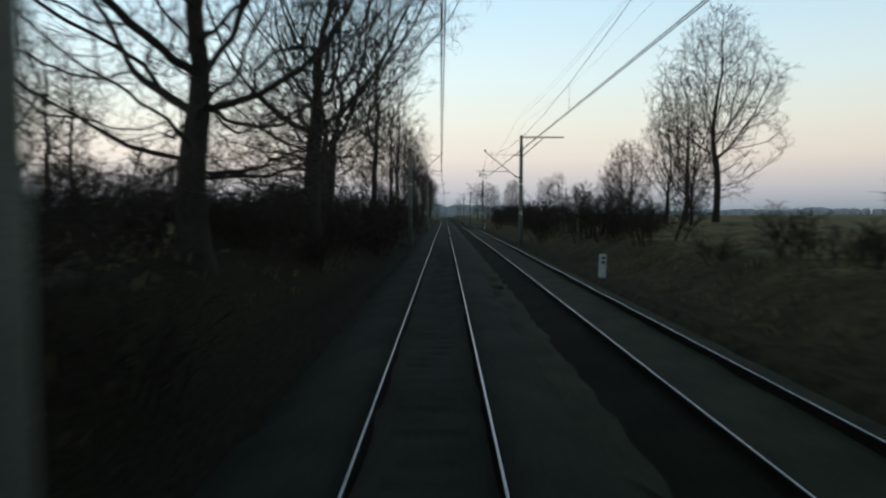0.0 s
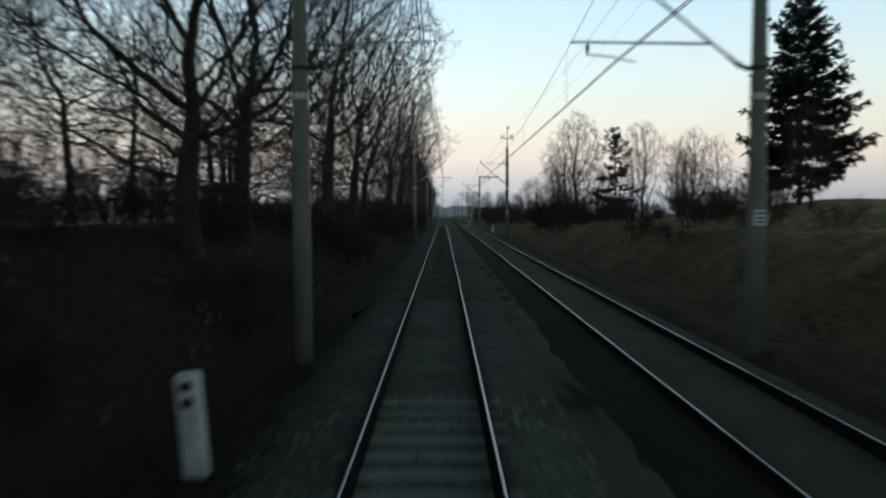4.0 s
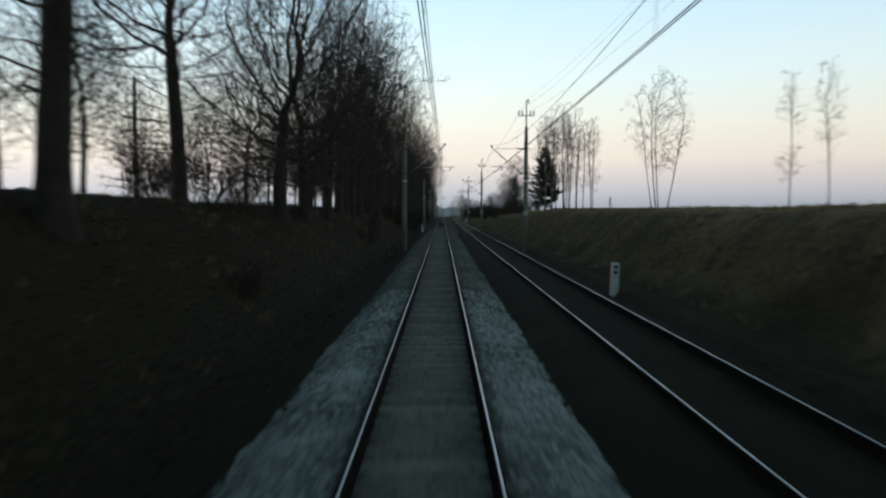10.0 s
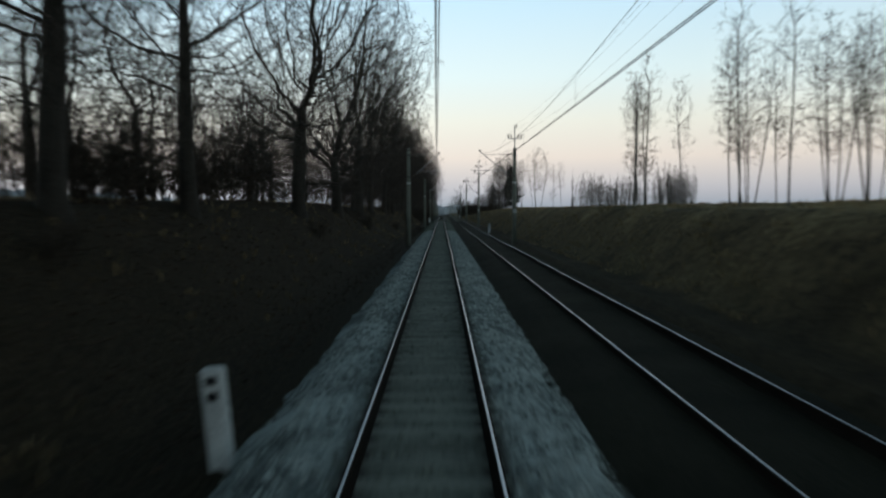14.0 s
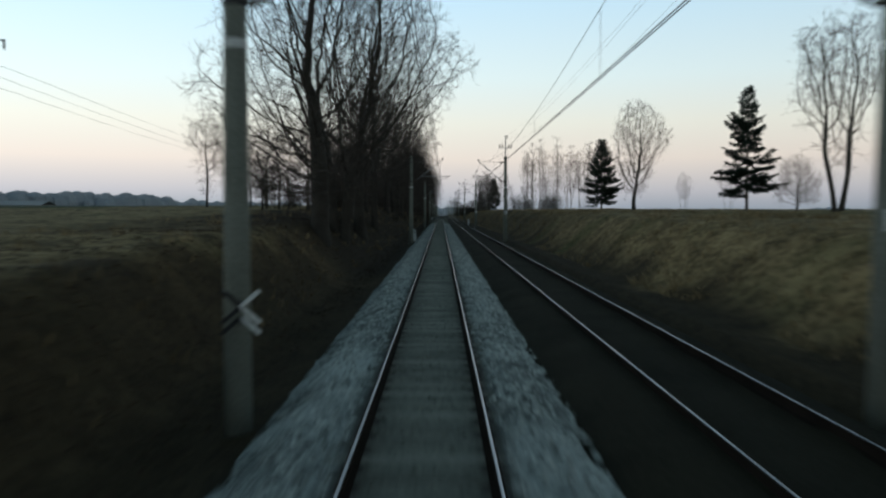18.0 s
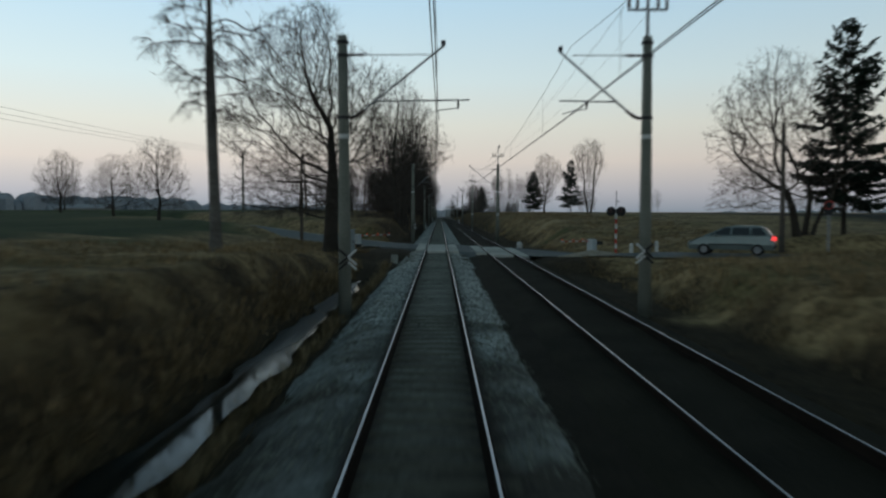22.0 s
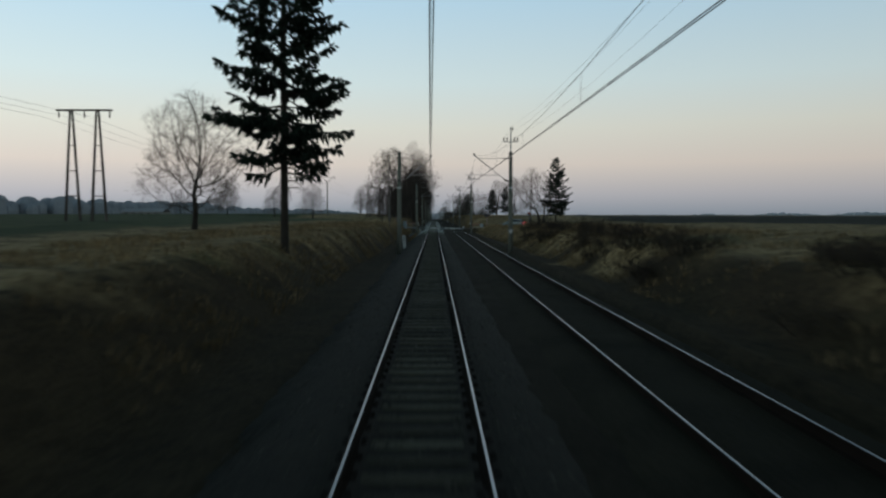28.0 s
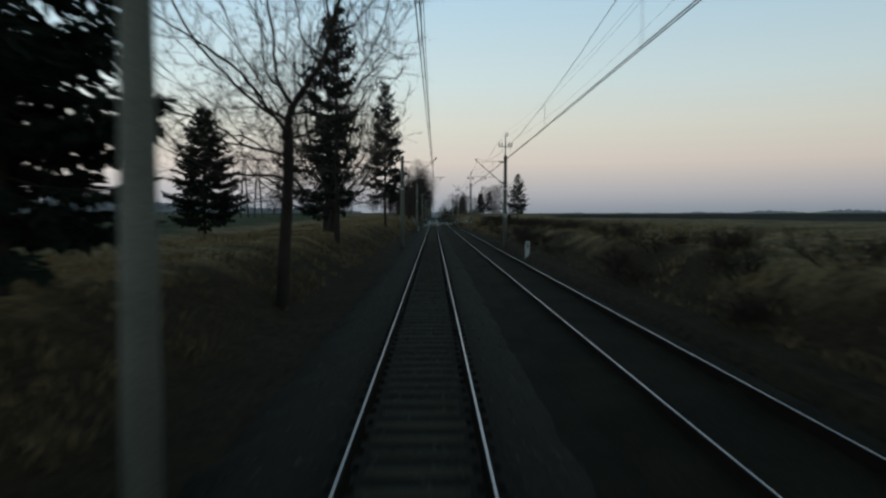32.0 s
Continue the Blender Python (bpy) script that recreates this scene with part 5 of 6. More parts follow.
road_strip("road_1", "narrow worn asphalt country road", -ROAD_HALF, ROAD_HALF, 6.5, 240, 0, M_ASPHALT)
road_strip("road_2", "narrow worn asphalt country road", -ROAD_HALF, ROAD_HALF, -220, -9.5, 0, M_ASPHALT)
for h0, h1 in ((-2.9, -2.4), (2.4, 2.9)):
    road_strip("verge", "pale gravel strip along the road edge", h0, h1, 8.0, 240, -.012, M_VERGE, "verge")
    road_strip("verge", "pale gravel strip along the road edge", h0, h1, -220, -11.0, -.012, M_VERGE, "verge")
mid = Build()
for y in np.arange(-354.8, -341.6, 1.0):
    dz = -.4 if y < -354.6 or y > -342.6 else -.03
    mid.v += [(1.52, y + .9, dz), (2.1, y, dz), (track2(y) - 1.52, y - 1.2, dz)]
nm = len(mid.v) // 3
mid.f = [(j * 3 + i, j * 3 + i + 1, j * 3 + i + 4, j * 3 + i + 3) for j in range(nm - 1) for i in range(2)]
tagged(part("road_3", mid, M_ASPHALT), "dark asphalt strip between the two tracks", "road", kind="structure")


def road_point(s, o):
    p, _ = road_place(s, o)
    return (p.x, p.y, road_level(s) + .005)


for name, sx, ya, yb, s in (("road_4", -1.52, -349.2, -340.4, 6.5), ("road_5", 5.72, -358.9, -347.8, -9.5)):
    apron = Build()
    apron.v = [(sx, ya, -.03), (sx, yb, -.03), road_point(s, ROAD_HALF), road_point(s, -ROAD_HALF)]
    apron.v += [(x, y, z - .45) for x, y, z in apron.v]
    apron.f = [(0, 1, 2, 3) if sx > 0 else (3, 2, 1, 0)] + [(i, (i + 1) % 4, (i + 1) % 4 + 4, i + 4) for i in range(4)]
    tagged(part(name, apron, M_ASPHALT), "dark asphalt apron before the rails", "road", kind="structure")
sand = Build()
ring = [(math.cos(a) * (2.4 + .5 * math.sin(3 * a)), math.sin(a) * 1.0) for a in np.linspace(0, 6.283, 25)[:-1]]
sand.v = [(8.7, -362.6, ground_z(8.7, -362.6) + .40)] + [(8.7 + x * .75, -362.6 + y * .9, ground_z(8.7 + x * .75, -362.6 + y * .9) + .04) for x, y in ring]
sand.f = [(0, 1 + i, 1 + (i + 1) % 24) for i in range(24)]
tagged(part("gravel_patch", sand, M_SAND, None, "", True), "pale heap of gravel beside the road", "gravel", kind="stuff")


def light_post(x, y, face, label):
    z0 = ground_z(x, y)
    ob = thing("crossing_signal", label, "signal", "level crossing signals", at=(x, y, z0), rz=face)
    part("base_plate", Build().box((0, 0, .04), (1.1, .7, .14), .03), M_CONCRETE, ob)
    for k in range(8):
        part("post_section", Build().lathe((0, 0, .1 + k * .3), [(.065, 0), (.065, .3)], 12), M_RED if k % 2 == 0 else M_WHITE, ob, "red painted ring" if k % 2 == 0 else "white painted ring")
    part("crossbar", Build().box((0, 0, 2.66), (.8, .06, .06), .01), M_DARKSTEEL, ob)
    for sx in (-.31, .31):
        b = Build()
        b.tube([(sx, -.03, 2.66), (sx, .01, 2.66)], [.29, .29], 20, True)
        disc = part("backboard", b, M_BLACK, ob, "round black backing board")
        lens = Build().tube([(sx, -.12, 2.66), (sx, -.04, 2.66)], [.10, .10], 14, True)
        part("lamp", lens, M_LEAD, disc, "unlit red lamp")
        part("hood", Build().tube([(sx, -.24, 2.69), (sx, -.035, 2.69)], [.125, .125], 14), M_BLACK, disc)
    part("aerial", Build().tube([(0, 0, 2.4), (0, 0, 3.9)], [.03, .025], 8, True).box((.12, 0, 3.25), (.2, .05, .06), .01), M_STEEL, ob, "grey tube with a small bracket")
    return ob


light_post(-8.3, -341.6, 150, "red and white striped crossing signal post with black lamp boards")
light_post(10.9, -358.6, -30, "red and white striped crossing signal post with black lamp boards")


def barrier(x, y, way, length, label):
    z0 = ground_z(x, y)
    ob = thing("crossing_barrier", label, "barrier", "level crossing barriers", at=(x, y, z0), rz=math.degrees(way))
    part("motor_box", Build().box((0, 0, .62), (.42, .55, .85), .05), M_BOX, ob, "pale grey drive housing")
    part("pedestal", Build().box((0, 0, .12), (.5, .6, .3), .03), M_CABDARK, ob)
    part("counterweight", Build().box((-.62, 0, .78), (.5, .22, .2), .03), M_CABDARK, ob)
    n = 8
    for k in range(n):
        a = .3 + length * k / n
        part("boom_section", Build().box((a + length / n / 2, 0, .92), (length / n, .045, .065), .008), M_RED if k % 2 == 0 else M_WHITE, ob)
    for k in (1, 4, 7):
        part("boom_lamp", Build().lathe((.3 + length * (k + .7) / n, 0, .98), [(.02, 0), (.032, .01), (.032, .055), (.015, .07)], 10), M_BARLAMP, ob, "small lit red lamp")
    return ob


barrier(-6.3, -344.5, radians(52), 3.6, "lowered red and white crossing barrier with small red lamps")
barrier(9.9, -356.3, math.atan2(-.54, -.84), 2.3, "lowered red and white crossing barrier with small red lamps")

# relay cabinets beside the crossing
cab = thing("relay_cabinet", "row of grey sheet metal relay cabinets with closed doors", "cabinet", at=(-5.78, -355.25, -.16))
for k in range(3):
    part("body", Build().box((0, -.83 + .83 * k, .80), (.64, .79, 1.54), .02), M_CABINET, cab)
    d = part("door", Build().box((.33, -.83 + .83 * k, .82), (.03, .70, 1.38), .01), M_CABINET, cab)
    part("handle", Build().box((.355, -.83 + .83 * k + .30, .84), (.03, .03, .18), .008), M_CABDARK, d)
    part("end_panel", Build().box((0, -.83 + .83 * k - .398, .82), (.52, .02, 1.30), .006), M_CABINET, cab)
part("roof", Build().box((0, 0, 1.61), (.76, 2.60, .07), .02), M_CABINET, cab, "slightly overhanging sheet roof")
part("plinth", Build().box((0, 0, -.05), (.6, 2.44, .34), .02), M_CONCRETE, cab)


def stone_post(x, y, label, h=.78, w=.34, marks=2, z=None, rz=0.0, mat=None, lean=0.0):
    z0 = ground_z(x, y) if z is None else z
    ob = thing("distance_post", label, "marker post", "white posts by the track", at=(x, y, z0), rz=rz)
    ob.matrix_basis = ob.matrix_basis @ Matrix.Rotation(radians(lean), 4, "Y")
    part("post", Build().box((0, 0, h / 2 - .35), (w, w * .7, h + .7), .045), mat or M_WHITE, ob, "chalky white concrete post")
    for k in range(marks):
        part("mark", Build().box((0, -w * .35 - .006, h - .16 - .2 * k), (w * .5, .012, .11), .003), M_BLACK, ob, "worn dark figure bar")
    return ob


for x, y in ((7.1, 33.4), (-2.85, -64.0), (6.6, -155), (-2.62, -248.2), (-2.75, -436.5), (6.75, -528.3), (7.0, 132)):
    stone_post(x, y, "short white painted concrete distance post", .95 if x < 0 else .74, .30, z=-.35 if x < 0 else -.08, lean=-5 if x < 0 else 2)
stone_post(-2.62, -357.1, "squat pale concrete cable cover beside the ballast", .46, .4, 0, -.50, 25, M_PALESTONE)
stone_post(12.0, -358.0, "white concrete bollard in the grass", .7, .22, 0)
stone_post(13.5, -358.2, "white concrete bollard in the grass", .7, .22, 0)
stone_post(-13.2, -331.0, "dark stub post beside the road", .55, .2, 0, mat=M_CABDARK)
shunt = thing("white_ground_box", "small white weathered equipment box by the rails", "box", at=(6.75, -342.4, -.55))
part("housing", Build().lathe((0, 0, .2), [(.2, 0), (.23, .05), (.23, .42), (.15, .55), (.05, .6)], 12), M_WHITE, shunt, "", True)
part("foot", Build().box((0, 0, .1), (.35, .35, .25), .03), M_CONCRETE, shunt)


def cross_sign(x, y, z, s):
    """Two crossed boards and a second chevron under them; uneven reflection is painted as white and dark halves."""
    ob = thing("cross_sign", "crossed white and dark warning boards on a mast", "sign", "cross signs on masts", at=(x, y, z))
    for a, sd, dz, dy in ((-1, -1, 0, .02), (-1, 1, 0, .02), (1, -1, 0, -.02), (1, 1, 0, -.02), (-1, 1, -.15, .02), (1, -1, -.15, -.02)):
        q = part("board", Build().box((0, 0, 0), (.36, .02, .062), .006), M_WHITE if sd == s else M_BLACK, ob)
        q.matrix_basis = Matrix.Translation((sd * .135, dy - .02, a * sd * .115 + dz)) @ Matrix.Rotation(-a * radians(41), 4, "Y")
    part("clamp", Build().box((0, .03, 0), (.1, .06, .14), .01), M_DARKSTEEL, ob)
    return ob


cross_sign(-2.63, -320.1 - .26, 1.2, 1)
cross_sign(-2.63, -381.1 - .26, 1.2, 1)
cross_sign(track2(-381.1) + 2.42, -381.1 - .26, 1.4, -1)


# ---------------------------------------------------------------- car
def estate_car(x, y, rz):
    ob = thing("car", "silver green family hatchback waiting on the road with lit tail lamps", "car", at=(x, y, road_level(near_road(x, y)[1]) + .02), rz=rz)
    # outline along the length, front at +x
    body, w = Build(), .84
    prof = [(-2.05, .30), (-2.10, .55), (-2.06, .88), (-1.95, 1.00), (1.00, .99), (1.45, .94), (2.00, .74), (2.13, .55), (2.08, .30)]
    for sx in (-1, 1):
        body.v += [(px, sx * (w - (.06 if pz > .9 or pz < .35 else 0)), pz) for px, pz in prof]
    m = len(prof)
    body.f = [tuple(range(m)), tuple(range(2 * m - 1, m - 1, -1))] + [(i, i + m, (i + 1) % m + m, (i + 1) % m) for i in range(m)]
    part("body", body, M_CAR, ob)
    cabin = Build()
    top = [(-2.00, 1.00), (-1.62, 1.45), (-1.30, 1.54), (-.25, 1.57), (.25, 1.49), (1.42, .97)]
    for sx in (-1, 1):
        cabin.v += [(px, sx * (.78 - (.16 if pz > 1.3 else 0)), pz) for px, pz in top]
    m = len(top)
    cabin.f = [tuple(range(m)), tuple(range(2 * m - 1, m - 1, -1))] + [(i, i + m, (i + 1) % m + m, (i + 1) % m) for i in range(m)]
    part("cabin", cabin, M_CAR, ob)
    for sx in (-1, 1):
        for x0, x1, t0, t1 in ((-1.74, -1.02, -1.46, -1.0), (-.94, -.06, -.92, -.10), (.02, 1.00, -.02, .26)):
            g = Build()
            g.v = [(x0, sx * .785, 1.06), (x1, sx * .785, 1.06), (t1, sx * .66, 1.44), (t0, sx * .66, 1.44),
                   (x0, sx * .76, 1.06), (x1, sx * .76, 1.06), (t1, sx * .63, 1.44), (t0, sx * .63, 1.44)]
            g.f = [(0, 1, 2, 3), (7, 6, 5, 4), (0, 4, 5, 1), (1, 5, 6, 2), (2, 6, 7, 3), (3, 7, 4, 0)]
            part("side_window", g, M_GLASS, ob, "dark side window")
        part("tail_lamp", Build().box((-2.04, sx * .68, .86), (.16, .26, .22), .02), M_TAIL, ob, "lit red tail lamp")
        part("headlamp", Build().box((2.03, sx * .62, .66), (.14, .34, .14), .03), M_PLATE, ob)
        part("mirror", Build().box((.72, sx * .92, 1.05), (.12, .18, .14), .03), M_CAR, ob)
        for wx in (-1.32, 1.30):
            tyre = part("wheel", Build().tube([(wx, sx * .70, .30), (wx, sx * .88, .30)], [.30, .30], 20, True), M_TYRE, ob)
            part("rim", Build().tube([(wx, sx * .87, .30), (wx, sx * .89, .30)], [.19, .18], 16, True), M_STEEL, tyre)
    rear = Build()
    rear.v = [(-1.99, -.62, 1.05), (-1.99, .62, 1.05), (-1.665, .52, 1.43), (-1.665, -.52, 1.43), (-1.93, -.62, 1.05), (-1.93, .62, 1.05), (-1.60, .52, 1.43), (-1.60, -.52, 1.43)]
    rear.f = [(0, 1, 2, 3), (7, 6, 5, 4), (0, 4, 5, 1), (1, 5, 6, 2), (2, 6, 7, 3), (3, 7, 4, 0)]
    part("rear_window", rear, M_GLASS, ob, "dark sloping rear window")
    part("number_plate", Build().box((-2.09, 0, .70), (.03, .50, .11), .004), M_PLATE, ob)
    part("bumper", Build().box((-2.09, 0, .45), (.12, 1.6, .2), .04), M_CABDARK, ob)
    part("door_moulding", Build().box((0, -.85, .58), (2.2, .02, .06), .006).box((0, .85, .58), (2.2, .02, .06), .006), M_CABDARK, ob)
    return ob


car_s = float(np.interp(-15.3, -ROAD_X, ROAD_S))
cp, cw = road_place(car_s, 0.75)
estate_car(cp.x, cp.y, math.degrees(math.atan2(cw.y, cw.x)))


# ---------------------------------------------------------------- poles and pylons
def pole(x, y, h, label, arm=True, a_frame=False):
    ob = thing("utility_pole", label, "pole", "wooden power poles", at=(x, y, ground_z(x, y)))
    if a_frame:
        for sx in (-1, 1):
            part("leg", Build().tube([(sx * .5, 0, -.4), (sx * .1, 0, h)], [.15, .11], 9, True), M_WOOD, ob)
        part("spreader", Build().rod((-.32, 0, h * .4), (.32, 0, h * .4), .06), M_WOOD, ob)
    else:
        part("shaft", Build().tube([(0, 0, -.4), (0, 0, h)], [.15, .10], 9, True), M_WOOD, ob)
    if arm:
        part("crossarm", Build().box((0, 0, h - .25), (1.3, .1, .1), .01), M_DARKSTEEL, ob)
        for sx in (-.58, 0, .58):
            part("insulator", Build().lathe((sx, 0, h - .2), [(.02, 0), (.05, .08), (.05, .16), (.02, .2)], 8), M_INSUL, ob)
    return ob


for y in (30, -12, -54, -97, -139, -182, -225, -267):
    pole(-17.5, y, 7.2, "weathered wooden power pole at the field edge", False)
pole(-17.6, -305, 8.2, "A-shaped double wooden pole in the field", False, True)
pole(-11.5, -340, 7.0, "dark wooden pole beside the road", False)
pole(19.2, -362.6, 7.2, "plain wooden pole near the spruce", False)
pole(57, 75, 6.0, "A-shaped wooden pole standing far in the field", False, True)


def y_pylon(x, y, h):
    ob = thing("y_pylon", "slim concrete pole with a V-shaped head carrying power lines", "pylon", "power pylons", at=(x, y, ground_z(x, y)))
    part("shaft", Build().tube([(0, 0, -.5), (0, 0, h - 1.6)], [.22, .16], 10, True), M_CONCRETE, ob)
    for sx in (-1, 1):
        part("head_arm", Build().rod((0, 0, h - 1.8), (sx * 1.7, 0, h - .1), .07), M_DARKSTEEL, ob)
        part("insulator", Build().lathe((sx * 2.2, 0, h - .75), [(.04, 0), (.09, .2), (.09, .5), (.04, .65)], 8), M_INSUL, ob)
    part("top_bar", Build().box((0, 0, h - .08), (4.6, .12, .1), .01), M_DARKSTEEL, ob)
    return ob


y_pylon(-32.6, -277, 12.0)
hp = thing("portal_pylon", "twin A-frame portal pylon with a long crossarm", "pylon", "power pylons", at=(-34.5, -436, ground_z(-36.5, -436)))
for cx in (-1.3, 1.3):
    for sx in (-1, 1):
        part("leg", Build().tube([(cx + sx * .75, 0, -.5), (cx + sx * .12, 0, 10.9)], [.16, .11], 8, True), M_WOOD, hp)
    for z in (2.5, 5, 7.5):
        r = .75 - .055 * z
        part("brace", Build().rod((cx - r, 0, z), (cx + r, 0, z), .05), M_WOOD, hp)
part("crossarm", Build().box((0, 0, 11.0), (5.6, .16, .18), .02), M_WOOD, hp)
for sx in (-2.5, 0, 2.5):
    part("insulator", Build().lathe((sx, 0, 10.2), [(.03, 0), (.08, .2), (.08, .5), (.03, .75)], 8), M_INSUL, hp)
# lines from pylon to pylon
for dx in (-2.3, 0, 2.3):
    pts = []
    for a, b in (((-37, -700, 13.3), (-36.5, -436, 12.4)), ((-36.5, -436, 12.4), (-32.6, -277, 12.6)), ((-32.6, -277, 12.6), (-33, -60, 13))):
        for i in range(12):
            t = i / 12
            p = Vector(a).lerp(Vector(b), t)
            pts.append((p.x + dx, p.y, p.z - 4 * t * (1 - t) * 2.2))
    tagged(part("power_line", Build().tube(pts, [.012] * len(pts), 4), M_WIRE), "thin sagging power line across the fields", "wire", "power lines")

sign = thing("road_sign", "small round sign on a pale post beside the road", "sign", at=(17.9, -370.2, ground_z(17.9, -370.2)), rz=-25)
part("post", Build().lathe((0, 0, -.3), [(.05, 0), (.05, 3.05)], 8), M_STEEL, sign)
part("lower_plate", Build().box((0, -.075, 2.27), (.36, .02, .24), .006), M_CABDARK, sign, "small dark plate")
part("disc", Build().tube([(0, -.09, 2.60), (0, -.06, 2.60)], [.20, .20], 20, True), M_RED, sign)
part("inner_disc", Build().tube([(0, -.10, 2.60), (0, -.09, 2.60)], [.16, .16], 20, True), M_BLACK, sign)

# equipment between the rails and a heap of dry grass on the bank
balise = thing("track_beacon", "flat grey track beacon plate fixed between the rails", "beacon", at=(-.05, -330.4, -.17))
part("plate", Build().box((0, 0, .04), (.42, .55, .06), .015), M_CABDARK, balise)
for k in range(4):
    part("rib", Build().box((-.15 + .1 * k, 0, .085), (.03, .5, .03), .006), M_STEEL, balise)
M_HAY = material("flattened_dry_grass", (0.24, 0.178, 0.092), (0.55, 0.42, 0.235), 0.9, 9, 0.95, bump=0.8)
heap = Build()
for j in range(9):
    for i in range(20):
        a, r = i * math.pi / 10, j / 8
        x, y = 11.7 + math.cos(a) * r * 2.0 * (1 + .3 * lumps(i * .6, 3, 1.5)), -328.0 + math.sin(a) * r * 1.7
        heap.v.append((x, y, ground_z(x, y) - .06 + .36 * (1 - r * r) + .14 * lumps(x, y, .6)))
heap.f = [(j * 20 + i, j * 20 + (i + 1) % 20, (j + 1) * 20 + (i + 1) % 20, (j + 1) * 20 + i) for j in range(8) for i in range(20)]
tagged(part("grass_heap", heap, M_HAY, None, "", True), "pale heap of flattened dry grass on the bank", "grass heap", kind="stuff")

# larch beside the ditch
lar = bare_tree(61, 11.6, .19, "straight pale larch with drooping bare branches", 7.5, .40, "cone", 150, .34, "larch_tree", M_PALEBARK, M_TWIG, trunk=.93, up=-.02, keep=.75, twigs=4.5, length=.5, droop=.75, fine=.011, wob=.2)
put(lar, -7.6, -378.2, 0, 1.0)

# stacked boards on the grass
bx, by = -6.2, -411.5
stack = thing("board_stack", "low stack of pale weathered boards lying in the grass", "boards", at=(bx, by, ground_z(bx, by)), rz=8)
for k in range(7):
    part("board", Build().box((0, -.45 + .15 * k, .24), (1.4, .12, .05), .01), M_CONCRETE, stack)
for sx in (-.5, .5):
    part("bearer", Build().box((sx, 0, .06), (.1, 1.1, .32), .01), M_WOOD, stack)

# water in the ditch
wat = Build()
ys = np.arange(-408, -367, .5)
for y in ys:
    hw = max(.02, .36 + .42 * lumps(0, y, 2.2) - .3 * smoothstep(396, 408, -y) - .3 * smoothstep(374, 367, -y))
    mx = -3.68 + .25 * lumps(4, y, 3.1)
    wat.v += [(mx - hw * 1.2, y, -.76), (mx + hw, y, -.76)]
wat.f = [(2 * i, 2 * i + 1, 2 * i + 3, 2 * i + 2) for i in range(len(ys) - 1)]
tagged(part("ditch_water", wat, M_WATER), "still water reflecting the sky in the trackside ditch", "water", kind="structure")

# ---------------------------------------------------------------- distance
def wood_line(name, label, pts, height, mat, seed, tall=(.75, 1.0)):
    b, rng = Build(), random.Random(seed)
    for (x0, y0), (x1, y1) in zip(pts, pts[1:]):
        d = math.hypot(x1 - x0, y1 - y0)
        n = max(2, int(d / 2.2))
        for i in range(n):
            t = (i + rng.random()) / n
            x, y = x0 + (x1 - x0) * t + rng.uniform(-12, 12), y0 + (y1 - y0) * t + rng.uniform(-8, 8)
            h = height * rng.uniform(*tall) * (1 + .35 * lumps(x, y, 90, seed))
            r = h * rng.uniform(.28, .52)
            z = ground_z(x, y) - 1.0
            b.tube([(x, y, z), (x, y, z + h * .25), (x + rng.uniform(-.5, .5), y, z + h * .55), (x, y, z + h * .8), (x, y, z + h * .94), (x, y, z + h)],
                   [r * .8, r, r * rng.uniform(.9, 1.15), r * .92, r * .62, r * .22], 7)
    return tagged(part(name, b, mat), label, "wood", kind="stuff")


# the far trees take their haze from the material colour
wood_line("far_woods", "line of distant trees on the horizon coloured blue for haze", [(-900, 1500), (-620, 700), (-560, 100), (-700, -500)], 18, M_FARWOOD, 1)
wood_line("far_woods", "line of distant trees on the horizon coloured blue for haze", [(60, 2100), (500, 1800), (900, 1200), (1100, 500), (900, -400)], 15, M_FARWOOD, 2)
wood_line("far_woods", "line of trees behind the fields coloured grey for haze", [(-150, 900), (-200, 700), (-260, 480), (-250, 260), (-265, 60), (-330, -120)], 16.5, M_MIDWOOD, 3, (.5, 1.0))
wood_line("far_woods", "haze-coloured tree line closing the far end of the railway", [(-60, 900), (-12, 760), (14, 760), (80, 900)], 13, M_FARWOOD, 4)
wood_line("far_woods", "haze-grey hedge far over the field", [(330, 500), (420, 250), (380, 60)], 5, M_MIDWOOD, 6)


def farm(x, y, length, rz):
    ob = thing("farm_building", "long low farm building with a pale sheet roof", "building", "distant farm", at=(x, y, ground_z(x, y)), rz=rz)
    part("wall", Build().box((0, 0, 1.8), (length, 11, 5), .02), M_WALL, ob)
    r = Build()
    for sx in (-1, 1):
        r.v += [(sx * (length / 2 + .4), -6, 4.2), (sx * (length / 2 + .4), 0, 6.6), (sx * (length / 2 + .4), 6, 4.2), (sx * (length / 2 + .4), 0, 6.3)]
    r.f = [(0, 1, 5, 4), (1, 2, 6, 5), (2, 3, 7, 6), (3, 0, 4, 7), (0, 3, 2, 1), (4, 5, 6, 7)]
    part("roof", r, M_ROOF, ob)
    for k in range(5):
        part("window", Build().box((length * (k - 2) / 5.5, -5.52, 2.6), (2.4, .1, 1.2), .02), M_GLASS, ob)
    return ob


farm(-300, 440, 46, 10)
farm(-215, 60, 34, -12)
farm(-262, 240, 40, 5)


